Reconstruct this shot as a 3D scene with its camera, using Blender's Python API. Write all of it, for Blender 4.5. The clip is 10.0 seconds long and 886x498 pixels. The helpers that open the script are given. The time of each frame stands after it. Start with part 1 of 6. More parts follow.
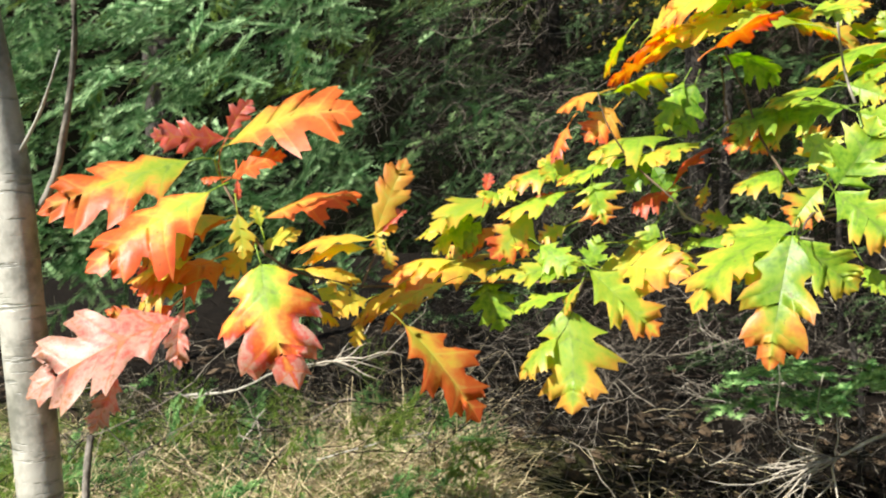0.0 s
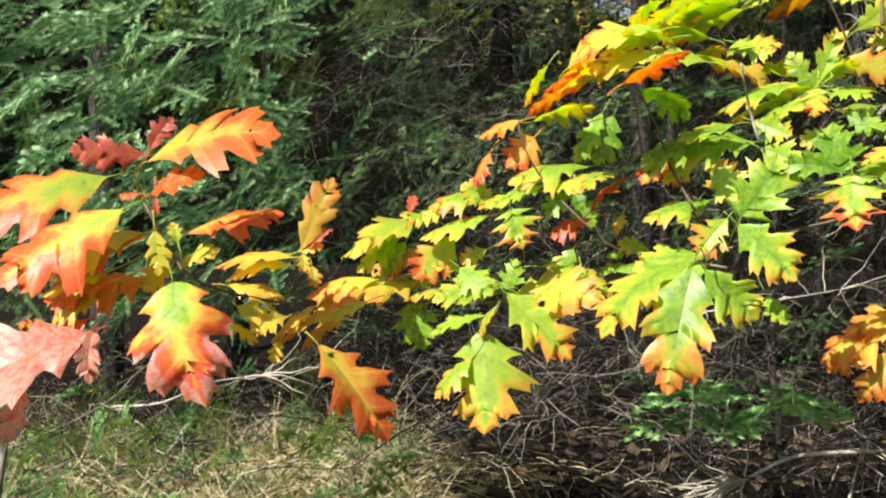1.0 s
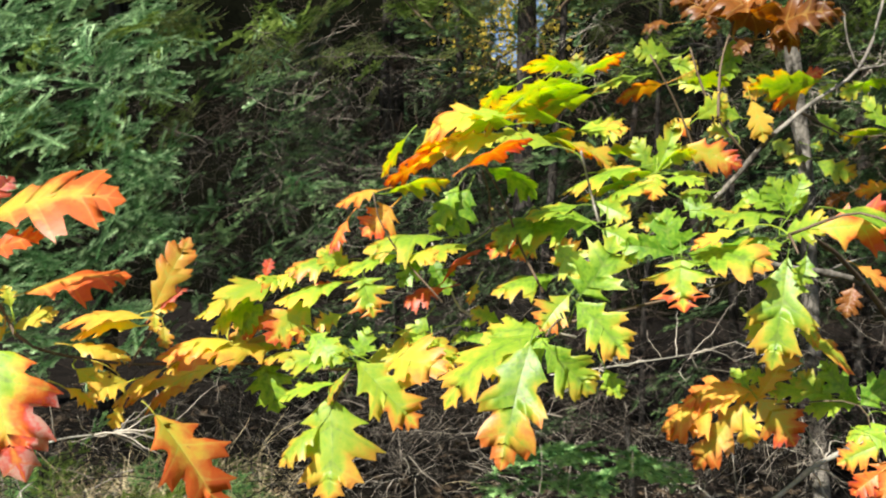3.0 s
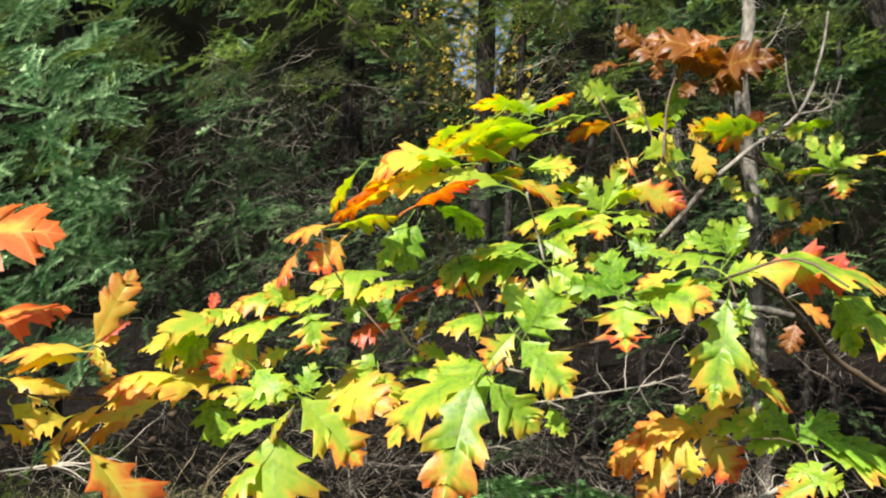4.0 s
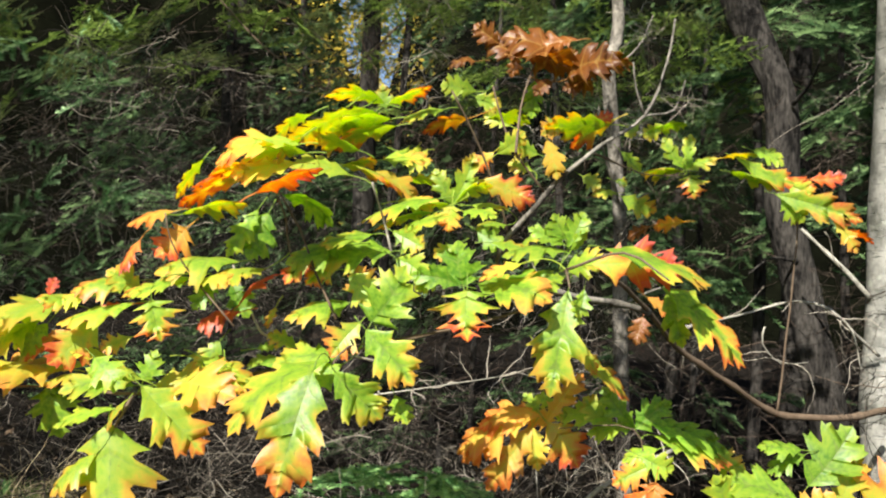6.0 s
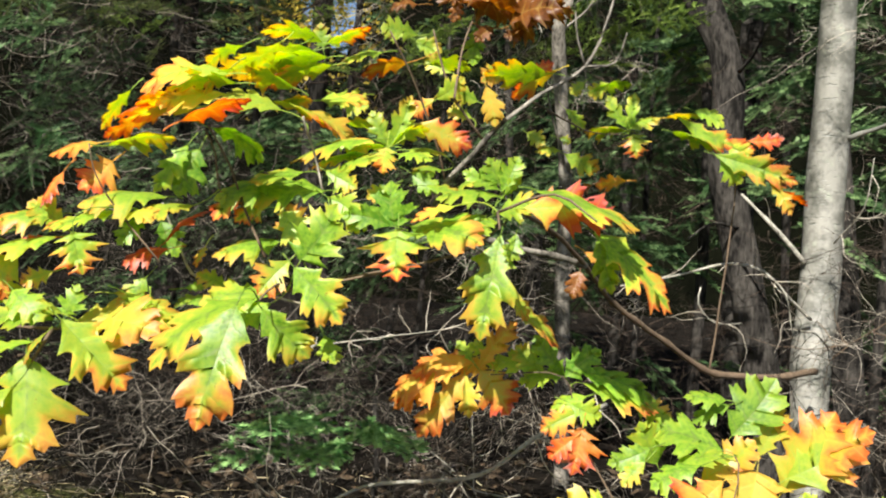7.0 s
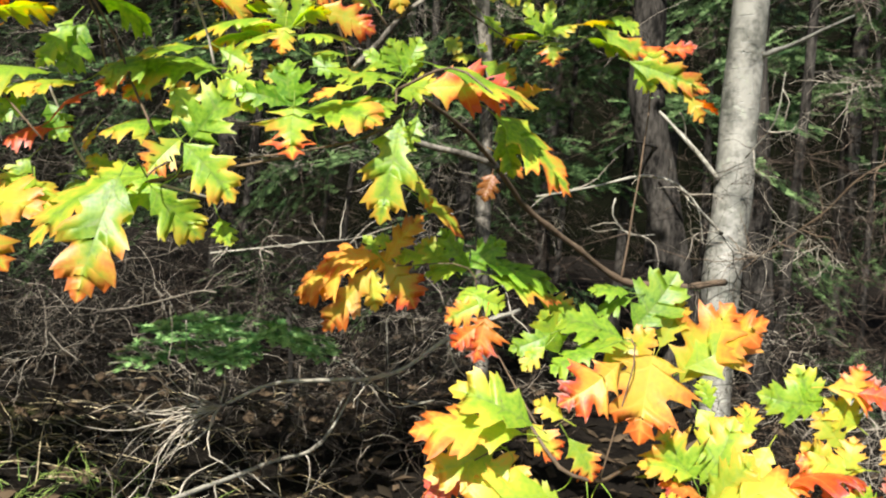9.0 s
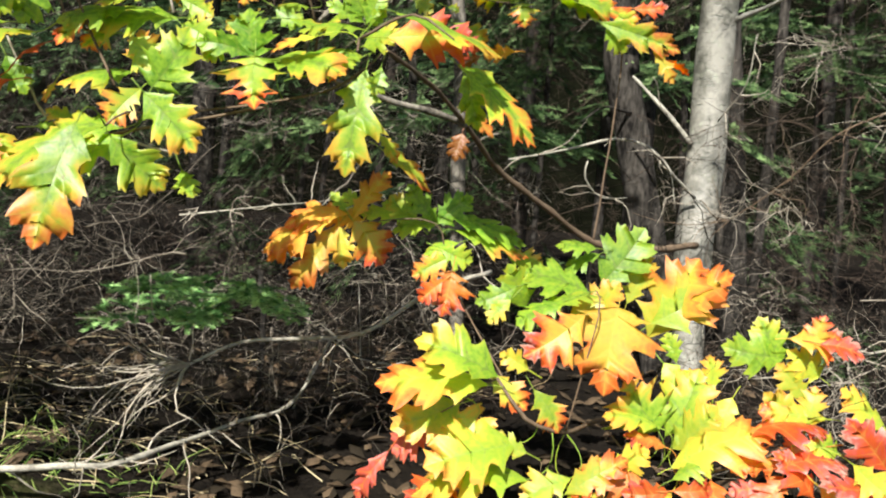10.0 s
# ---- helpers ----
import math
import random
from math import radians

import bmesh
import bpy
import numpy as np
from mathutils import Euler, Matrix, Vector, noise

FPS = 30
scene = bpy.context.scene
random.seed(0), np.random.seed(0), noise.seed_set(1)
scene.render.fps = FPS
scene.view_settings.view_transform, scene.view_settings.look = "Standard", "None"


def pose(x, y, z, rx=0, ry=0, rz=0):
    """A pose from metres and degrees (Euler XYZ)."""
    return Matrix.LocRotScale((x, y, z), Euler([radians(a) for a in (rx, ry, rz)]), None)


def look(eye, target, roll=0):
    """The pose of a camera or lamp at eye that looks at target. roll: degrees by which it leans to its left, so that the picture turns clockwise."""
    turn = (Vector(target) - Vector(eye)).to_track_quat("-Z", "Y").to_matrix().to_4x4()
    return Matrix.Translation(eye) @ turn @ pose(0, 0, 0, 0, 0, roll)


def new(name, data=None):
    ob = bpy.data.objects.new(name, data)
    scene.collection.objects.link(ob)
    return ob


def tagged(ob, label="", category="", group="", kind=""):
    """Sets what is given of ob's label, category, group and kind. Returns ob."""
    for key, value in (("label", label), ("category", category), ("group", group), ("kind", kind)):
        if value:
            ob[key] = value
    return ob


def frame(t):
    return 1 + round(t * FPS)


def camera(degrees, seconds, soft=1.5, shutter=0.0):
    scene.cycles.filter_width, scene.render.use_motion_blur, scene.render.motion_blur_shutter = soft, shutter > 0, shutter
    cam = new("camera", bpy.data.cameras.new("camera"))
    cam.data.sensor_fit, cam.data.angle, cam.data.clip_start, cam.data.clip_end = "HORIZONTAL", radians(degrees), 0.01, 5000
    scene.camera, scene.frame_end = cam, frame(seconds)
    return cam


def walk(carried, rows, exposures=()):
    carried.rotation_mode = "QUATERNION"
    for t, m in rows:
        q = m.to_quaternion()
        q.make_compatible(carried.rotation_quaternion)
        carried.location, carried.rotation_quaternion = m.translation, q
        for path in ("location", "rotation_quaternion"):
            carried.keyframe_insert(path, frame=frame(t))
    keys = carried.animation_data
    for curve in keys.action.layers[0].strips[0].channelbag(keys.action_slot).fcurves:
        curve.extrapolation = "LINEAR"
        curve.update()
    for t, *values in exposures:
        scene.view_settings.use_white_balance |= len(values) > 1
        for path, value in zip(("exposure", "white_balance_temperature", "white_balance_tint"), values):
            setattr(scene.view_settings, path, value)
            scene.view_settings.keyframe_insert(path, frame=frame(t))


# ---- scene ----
EXPOSURE = 1.4
cam = camera(55.0, 10.0, soft=2.15)
PATH = [
    (0, (-0.0600, -0.0500, 1.4100), (0.0899, 1.9437, 1.3576), -2.50),
    (0.5, (-0.0283, -0.0670, 1.4192), (0.1706, 1.9226, 1.3757), -1.74),
    (1, (0.0029, -0.0849, 1.4252), (0.2514, 1.8994, 1.3966), -0.98),
    (1.5, (0.0221, -0.0964, 1.4412), (0.3313, 1.8795, 1.4304), -0.39),
    (2, (0.0348, -0.1089, 1.4580), (0.3960, 1.8582, 1.4689), 0.48),
    (2.5, (0.0595, -0.1155, 1.4684), (0.4846, 1.8385, 1.5030), 0.78),
    (3, (0.0779, -0.1223, 1.4803), (0.5597, 1.8179, 1.5393), 0.87),
    (4.5, (0.1092, -0.1420, 1.5186), (0.7193, 1.7588, 1.6404), 1.79),
    (5, (0.1229, -0.1512, 1.5198), (0.7808, 1.7336, 1.6409), 1.89),
    (5.5, (0.1456, -0.1632, 1.5153), (0.8623, 1.6998, 1.6406), 2.11),
    (5.7, (0.1585, -0.1700, 1.5141), (0.9095, 1.6801, 1.6292), 2.09),
    (7, (0.2212, -0.1856, 1.4562), (1.1145, 1.6034, 1.4943), 3.65),
    (7.5, (0.2524, -0.1890, 1.4263), (1.1865, 1.5795, 1.4183), 3.36),
    (8, (0.2738, -0.1947, 1.3976), (1.2531, 1.5489, 1.3705), 3.59),
    (8.5, (0.2920, -0.2008, 1.3684), (1.3095, 1.5204, 1.3217), 4.10),
    (9, (0.2966, -0.2046, 1.3471), (1.3225, 1.5105, 1.2705), 3.82),
    (9.5, (0.3058, -0.2112, 1.3254), (1.3487, 1.4924, 1.2241), 3.68),
    (10, (0.3255, -0.2237, 1.3019), (1.3872, 1.4667, 1.1779), 3.64),
]
walk(cam, [(t, look(eye, target, roll)) for t, eye, target, roll in PATH], [(0, EXPOSURE), (10, EXPOSURE)])

# ---- world and sun ----
SUN_WAY = Vector((-0.62, -0.56, 0.72)).normalized()
world = bpy.data.worlds.new("world")
scene.world = world
world.use_nodes = True
wn = world.node_tree.nodes
sky = wn.new("ShaderNodeTexSky")
sky.sky_type = "NISHITA"
sky.sun_disc = False
sky.sun_elevation = math.asin(SUN_WAY.z)
sky.sun_rotation = math.atan2(SUN_WAY.x, SUN_WAY.y)
world.node_tree.links.new(sky.outputs[0], wn["Background"].inputs[0])
wn["Background"].inputs[1].default_value = 0.055
sun = new("sun", bpy.data.lights.new("sun", "SUN"))
sun.data.energy = 5.0
sun.data.angle = radians(0.53)
sun.data.color = (1.0, 0.95, 0.86)
sun.matrix_basis = look(SUN_WAY * 30, (0, 0, 0))


# ---- materials ----
def material(name):
    m = bpy.data.materials.new(name)
    m.use_nodes = True
    nt = m.node_tree
    return m, nt, nt.nodes["Principled BSDF"], nt.links.new


def node(nt, kind, **values):
    n = nt.nodes.new(kind)
    for key, value in values.items():
        n.inputs[key].default_value = value
    return n


def ramp(nt, stops):
    n = nt.nodes.new("ShaderNodeValToRGB")
    while len(n.color_ramp.elements) < len(stops):
        n.color_ramp.elements.new(0.5)
    for e, (p, c) in zip(n.color_ramp.elements, stops):
        e.position, e.color = p, (*c, 1)
    return n


def calc(nt, op, a, b=0.0, clamp=False):
    n = nt.nodes.new("ShaderNodeMath")
    n.operation, n.use_clamp = op, clamp
    for k, v in enumerate((a, b)):
        if isinstance(v, (int, float)):
            n.inputs[k].default_value = v
        else:
            nt.links.new(v, n.inputs[k])
    return n.outputs[0]


def mixed(nt, fac, a, b, mode="MIX"):
    n = nt.nodes.new("ShaderNodeMixRGB")
    n.blend_type = mode
    for k, v in enumerate((fac, a, b)):
        if isinstance(v, (int, float)):
            n.inputs[k].default_value = v
        elif isinstance(v, tuple):
            n.inputs[k].default_value = (*v, 1)
        else:
            nt.links.new(v, n.inputs[k])
    return n.outputs[0]


def grain(nt, scale, detail=4.0, rough=0.6, stretch=None):
    n = node(nt, "ShaderNodeTexNoise", Scale=scale, Detail=detail, Roughness=rough)
    c = nt.nodes.new("ShaderNodeTexCoord")
    if stretch:
        mp = nt.nodes.new("ShaderNodeMapping")
        mp.inputs["Scale"].default_value = stretch
        nt.links.new(c.outputs["Object"], mp.inputs[0])
        nt.links.new(mp.outputs[0], n.inputs["Vector"])
    else:
        nt.links.new(c.outputs["Object"], n.inputs["Vector"])
    return n.outputs["Fac"]


def bumped(nt, bs, height, strength, distance=0.002):
    b = node(nt, "ShaderNodeBump", Strength=strength, Distance=distance)
    nt.links.new(height, b.inputs["Height"])
    nt.links.new(b.outputs[0], bs.inputs["Normal"])


def leaf_material():
    """Autumn oak leaf: ripeness runs from the base to the margins, on the leaf's own coordinates."""
    m, nt, bs, link = material("oak_leaf")
    info = nt.nodes.new("ShaderNodeObjectInfo")
    sep = nt.nodes.new("ShaderNodeSeparateColor")
    link(info.outputs["Color"], sep.inputs[0])
    uv = nt.nodes.new("ShaderNodeUVMap")
    uv.uv_map = "leaf"
    xy = nt.nodes.new("ShaderNodeSeparateXYZ")
    link(uv.outputs[0], xy.inputs[0])
    side = calc(nt, "ABSOLUTE", xy.outputs[0])
    blotch = grain(nt, 26.0, 3.0)
    fine = grain(nt, 130.0, 3.0)
    along = calc(nt, "ADD", calc(nt, "MULTIPLY", xy.outputs[1], 0.62), calc(nt, "MULTIPLY", side, 0.42))
    along = calc(nt, "ADD", along, calc(nt, "MULTIPLY", calc(nt, "SUBTRACT", blotch, 0.5), 0.9))
    along = calc(nt, "ADD", along, calc(nt, "SUBTRACT", 1.0, info.outputs["Alpha"]))
    ease = nt.nodes.new("ShaderNodeMapRange")
    ease.interpolation_type = "SMOOTHSTEP"
    link(along, ease.inputs[0])
    ease.inputs[1].default_value, ease.inputs[2].default_value = 0.40, 0.98
    ripe = calc(nt, "ADD", sep.outputs[0], calc(nt, "MULTIPLY", calc(nt, "SUBTRACT", sep.outputs[1], sep.outputs[0]), ease.outputs[0]))
    ripe = calc(nt, "ADD", ripe, calc(nt, "MULTIPLY", calc(nt, "SUBTRACT", fine, 0.5), 0.10))
    veins = nt.nodes.new("ShaderNodeAttribute")
    veins.attribute_name = "vein"
    rib = calc(nt, "POWER", veins.outputs["Fac"], 5.0)
    mottle = grain(nt, 62.0, 4.0, 0.7)
    ripe = calc(nt, "ADD", ripe, calc(nt, "MULTIPLY", calc(nt, "SUBTRACT", mottle, 0.5), 0.14))
    ripe = calc(nt, "SUBTRACT", ripe, calc(nt, "MULTIPLY", rib, 0.045))
    hue = ramp(nt, [
        (0.0, (0.085, 0.220, 0.015)), (0.055, (0.235, 0.395, 0.034)), (0.13, (0.385, 0.455, 0.044)), (0.20, (0.55, 0.435, 0.052)), (0.27, (0.62, 0.365, 0.052)),
        (0.36, (0.60, 0.25, 0.050)), (0.45, (0.59, 0.145, 0.026)), (0.56, (0.53, 0.080, 0.020)), (0.63, (0.52, 0.105, 0.085)),
        (0.68, (0.50, 0.29, 0.235)), (0.725, (0.30, 0.105, 0.020)), (0.79, (0.20, 0.070, 0.012)), (0.92, (0.10, 0.038, 0.015))])
    link(ripe, hue.inputs[0])
    col = mixed(nt, calc(nt, "MULTIPLY", rib, 0.18), hue.outputs[0], (0.58, 0.52, 0.16))
    speck = ramp(nt, [(0.70, (0, 0, 0)), (0.76, (1, 1, 1))])
    link(grain(nt, 85.0, 2.0), speck.inputs[0])
    col = mixed(nt, calc(nt, "MULTIPLY", speck.outputs[0], 0.55), col, (0.16, 0.07, 0.02))
    tone = calc(nt, "ADD", calc(nt, "MULTIPLY", sep.outputs[2], 0.35), 0.84)
    gain = nt.nodes.new("ShaderNodeHueSaturation")
    link(tone, gain.inputs["Value"])
    link(col, gain.inputs["Color"])
    col = gain.outputs[0]
    link(col, bs.inputs["Base Color"])
    bs.inputs["Roughness"].default_value = 0.43
    bs.inputs["IOR"].default_value = 1.48
    relief = calc(nt, "ADD", calc(nt, "MULTIPLY", rib, -0.2), calc(nt, "MULTIPLY", fine, 0.7))
    bumped(nt, bs, relief, 0.5, 0.0015)
    back = nt.nodes.new("ShaderNodeBsdfTranslucent")
    bright = nt.nodes.new("ShaderNodeHueSaturation")
    bright.inputs["Saturation"].default_value, bright.inputs["Value"].default_value = 1.12, 1.40
    link(col, bright.inputs["Color"])
    link(bright.outputs[0], back.inputs[0])
    both = nt.nodes.new("ShaderNodeMixShader")
    both.inputs[0].default_value = 0.48
    link(bs.outputs[0], both.inputs[1])
    link(back.outputs[0], both.inputs[2])
    link(both.outputs[0], nt.nodes["Material Output"].inputs[0])
    return m


def simple_material(name, dark, light, scale, rough=0.8, bump=0.4, stretch=None, translucent=0.0, vary=0.0, dist=0.002, low=0.32, high=0.68, gloss=0.12, young=0.0):
    m, nt, bs, link = material(name)
    coarse, small = grain(nt, scale, 5.0, 0.65, stretch), grain(nt, scale * 6.3, 4.0, 0.6, stretch)
    f = calc(nt, "ADD", calc(nt, "MULTIPLY", coarse, 0.62), calc(nt, "MULTIPLY", small, 0.38))
    if vary:
        geo = nt.nodes.new("ShaderNodeNewGeometry")
        f = calc(nt, "ADD", f, calc(nt, "MULTIPLY", calc(nt, "SUBTRACT", geo.outputs["Random Per Island"], 0.5), vary))
    if young:
        age = nt.nodes.new("ShaderNodeAttribute")
        age.attribute_name = "young"
        f = calc(nt, "ADD", f, calc(nt, "MULTIPLY", calc(nt, "SUBTRACT", age.outputs["Fac"], 0.5), young))
    r = ramp(nt, [(low, dark), (high, light)])
    link(f, r.inputs[0])
    link(r.outputs[0], bs.inputs["Base Color"])
    bs.inputs["Roughness"].default_value = rough
    bs.inputs["Specular IOR Level"].default_value = gloss
    if bump:
        bumped(nt, bs, f, bump, dist)
    if translucent:
        back = nt.nodes.new("ShaderNodeBsdfTranslucent")
        link(r.outputs[0], back.inputs[0])
        both = nt.nodes.new("ShaderNodeMixShader")
        both.inputs[0].default_value = translucent
        link(bs.outputs[0], both.inputs[1])
        link(back.outputs[0], both.inputs[2])
        link(both.outputs[0], nt.nodes["Material Output"].inputs[0])
    return m


def smooth_bark(name, pale, grey, dark):
    """Thin young bark: pale skin, grey cloudy patches, short dark level cracks."""
    m, nt, bs, link = material(name)
    cloud, fine = grain(nt, 9.0, 5.0), grain(nt, 60.0, 4.0)
    lines = grain(nt, 26.0, 3.0, 0.6, (0.55, 0.55, 4.2))
    r = ramp(nt, [(0.40, grey), (0.56, pale)])
    link(calc(nt, "ADD", calc(nt, "MULTIPLY", cloud, 0.75), calc(nt, "MULTIPLY", fine, 0.25)), r.inputs[0])
    crack = ramp(nt, [(0.31, (1, 1, 1)), (0.41, (0, 0, 0))])
    link(lines, crack.inputs[0])
    col = mixed(nt, calc(nt, "MULTIPLY", crack.outputs[0], 0.6), r.outputs[0], dark)
    lichen = ramp(nt, [(0.60, (0, 0, 0)), (0.68, (1, 1, 1))])
    link(grain(nt, 17.0, 4.0), lichen.inputs[0])
    col = mixed(nt, calc(nt, "MULTIPLY", lichen.outputs[0], 0.35), col, (0.30, 0.33, 0.26))
    link(col, bs.inputs["Base Color"])
    bs.inputs["Roughness"].default_value = 0.48
    bumped(nt, bs, calc(nt, "SUBTRACT", calc(nt, "MULTIPLY", fine, 0.5), calc(nt, "MULTIPLY", crack.outputs[0], 0.8)), 0.6, 0.004)
    return m


def floor_material():
    """Needle litter toned near black; on the open side of the bank patches of moss and bleached grass, none deeper in.
    """
    m, nt, bs, link = material("forest_floor")
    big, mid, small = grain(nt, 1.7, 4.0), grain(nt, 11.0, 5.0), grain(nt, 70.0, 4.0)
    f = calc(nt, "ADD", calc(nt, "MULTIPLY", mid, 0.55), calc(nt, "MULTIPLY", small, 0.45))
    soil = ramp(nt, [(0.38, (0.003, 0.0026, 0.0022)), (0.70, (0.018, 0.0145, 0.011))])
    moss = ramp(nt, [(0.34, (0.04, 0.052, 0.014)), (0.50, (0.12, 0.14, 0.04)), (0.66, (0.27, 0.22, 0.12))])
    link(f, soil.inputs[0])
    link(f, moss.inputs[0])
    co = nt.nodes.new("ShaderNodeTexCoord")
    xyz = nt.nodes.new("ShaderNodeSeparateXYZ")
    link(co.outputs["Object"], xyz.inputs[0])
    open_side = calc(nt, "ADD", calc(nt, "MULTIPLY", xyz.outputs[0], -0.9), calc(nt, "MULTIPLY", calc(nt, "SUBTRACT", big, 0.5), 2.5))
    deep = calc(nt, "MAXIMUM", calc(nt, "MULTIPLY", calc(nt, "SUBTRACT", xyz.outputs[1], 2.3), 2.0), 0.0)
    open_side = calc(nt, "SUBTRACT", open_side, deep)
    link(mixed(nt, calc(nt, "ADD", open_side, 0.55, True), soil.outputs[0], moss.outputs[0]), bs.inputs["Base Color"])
    bs.inputs["Roughness"].default_value = 0.95
    bs.inputs["Specular IOR Level"].default_value = 0.05
    bumped(nt, bs, f, 1.0, 0.02)
    return m


LEAF = leaf_material()
BARK_YOUNG = smooth_bark("young_pale_bark", (0.33, 0.32, 0.28), (0.13, 0.13, 0.11), (0.06, 0.07, 0.055))
BARK_PALE = smooth_bark("smooth_grey_bark", (0.225, 0.22, 0.195), (0.085, 0.085, 0.072), (0.035, 0.045, 0.035))
BARK_TWIG = simple_material("oak_twig_bark", (0.054, 0.036, 0.024), (0.156, 0.114, 0.078), 60, 0.7, 0.5, vary=0.2)
BARK_ROUGH = simple_material("rough_conifer_bark", (0.005, 0.0045, 0.004), (0.075, 0.068, 0.060), 13, 0.9, 1.0, (1, 1, 0.3), dist=0.02, low=0.42, high=0.66)
BARK_GREY = simple_material("weathered_trunk_bark", (0.026, 0.023, 0.019), (0.30, 0.275, 0.235), 14, 0.85, 0.8, (1, 1, 0.5), dist=0.006, low=0.40, high=0.66)
DEAD_WOOD = simple_material("dead_twig_wood", (0.011, 0.009, 0.007), (0.25, 0.22, 0.18), 30, 0.75, 0.2, vary=1.0, low=0.63, high=1.0)
LICHEN_WOOD = simple_material("lichen_covered_wood", (0.07, 0.065, 0.052), (0.42, 0.40, 0.34), 22, 0.8, 0.5, vary=0.2, dist=0.003)
PALE_TWIG = simple_material("pale_dead_twig", (0.15, 0.13, 0.105), (0.50, 0.455, 0.38), 40, 0.75, 0.3)
# DEAD_WOOD's darker copy, with the shade of the wood in its colour
SHADE_WOOD = simple_material("shade_toned_twig_wood", (0.014, 0.010, 0.008), (0.088, 0.066, 0.050), 30, 0.85, 0.2, vary=0.6)
NEEDLE = simple_material("fir_needle", (0.085, 0.20, 0.072), (0.62, 0.86, 0.48), 8, 0.5, 0.0, gloss=0.2, translucent=0.30, vary=0.25, young=0.7)
NEEDLE_SOFT = simple_material("sapling_needle", (0.06, 0.19, 0.05), (0.44, 0.70, 0.28), 8, 0.45, 0.0, translucent=0.35, vary=0.2, young=0.5)
# darker fir needle, the shade among the boughs put into its colour
NEEDLE_DARK = simple_material("shaded_fir_needle", (0.042, 0.092, 0.036), (0.20, 0.31, 0.125), 8, 0.5, 0.0, translucent=0.2, vary=0.25, young=0.6)
NEEDLE_OLIVE = simple_material("cedar_needle", (0.050, 0.075, 0.020), (0.20, 0.235, 0.08), 8, 0.5, 0.0, translucent=0.25, vary=0.35)
NEEDLE_FRESH = simple_material("fresh_sprig", (0.07, 0.14, 0.02), (0.30, 0.40, 0.09), 8, 0.5, 0.0, translucent=0.3, vary=0.4)
SOIL = floor_material()
STRAW = simple_material("dry_grass", (0.32, 0.25, 0.14), (0.70, 0.60, 0.38), 20, 0.7, 0.0, translucent=0.2, vary=0.6)
GRASS = simple_material("low_green_sprigs", (0.10, 0.19, 0.04), (0.36, 0.46, 0.13), 9, 0.55, 0.0, translucent=0.3, vary=0.5)
LITTER = simple_material("fallen_leaf", (0.018, 0.014, 0.009), (0.095, 0.067, 0.042), 25, 0.75, 0.0, translucent=0.15, vary=0.7)
# leaf of the unseen boughs that shade the brushwood
SHADE_LEAF = simple_material("shade_bough_leaf", (0.10, 0.17, 0.02), (0.42, 0.36, 0.05), 12, 0.5, 0.0, translucent=0.3, vary=0.5)
BIRCH_YELLOW = simple_material("yellow_leaf", (0.3, 0.225, 0.0225), (0.465, 0.375, 0.06), 9, 0.55, 0.0, translucent=0.4, vary=0.4)
# near black: the inner wood's shade is in this colour
FAR = simple_material("distant_wood_shade", (0.0007, 0.0008, 0.0007), (0.0056, 0.0063, 0.0035), 1.2, 1.0, 0.0, gloss=0.0)

# ---- building helpers ----
ORIGIN = {}


def thing(name, place, label, category, group="", kind=""):
    """An empty at the base of a thing."""
    ob = new(name)
    ob.empty_display_size = 0.05
    ob.location = place
    ORIGIN[ob] = Vector(place)
    return tagged(ob, label, category, group, kind)


def mesh_of(name, verts, faces, mat, smooth=True):
    me = bpy.data.meshes.new(name)
    me.from_pydata([tuple(v) for v in verts], [], [tuple(f) for f in faces])
    me.materials.append(mat)
    if smooth:
        me.polygons.foreach_set("use_smooth", [True] * len(me.polygons))
    return me


def part(name, me, place, parent=None, label=""):
    """One mesh object with its origin at place, under a thing or a part."""
    ob = new(name, me)
    ORIGIN[ob] = Vector(place)
    ob.location = Vector(place) - (ORIGIN[parent] if parent else Vector())
    ob.parent = parent
    return tagged(ob, label)


def glide(points, step=0.03):
    """A smooth line (Catmull-Rom) through the points."""
    p = [Vector(v) for v in points]
    p = [p[0] * 2 - p[1]] + p + [p[-1] * 2 - p[-2]]
    out = []
    for k in range(1, len(p) - 2):
        n = max(2, int((p[k + 1] - p[k]).length / step))
        for j in range(n):
            t = j / n
            a, b, c, d = p[k - 1:k + 3]
            out.append(0.5 * ((2 * b) + (c - a) * t + (2 * a - 5 * b + 4 * c - d) * t * t + (3 * b - a - 3 * c + d) * t ** 3))
    return out + [p[-2]]


def tube(line, radii, sides=8, rough=0.0, seed=0.0):
    """Vertices and faces of a round bar along a line, closed at its ends."""
    verts, faces = [], []
    for k, c in enumerate(line):
        way = (line[min(k + 1, len(line) - 1)] - line[max(k - 1, 0)]).normalized()
        a = way.cross(Vector((0.31, 0.2, 0.93)) if abs(way.z) < 0.9 else Vector((1, 0.1, 0))).normalized()
        b = way.cross(a)
        for s in range(sides):
            q = 2 * math.pi * s / sides
            r = radii[k]
            if rough:
                r *= 1 + rough * noise.noise(Vector((math.cos(q) * 1.3, math.sin(q) * 1.3, k * 0.22 + seed)))
            verts.append(c + (a * math.cos(q) + b * math.sin(q)) * r)
    n = len(line)
    for k in range(n - 1):
        for s in range(sides):
            u = (s + 1) % sides
            faces.append((k * sides + s, k * sides + u, (k + 1) * sides + u, (k + 1) * sides + s))
    faces.append(tuple(range(sides - 1, -1, -1)))
    faces.append(tuple((n - 1) * sides + s for s in range(sides)))
    return verts, faces


TWIG_POINTS = []


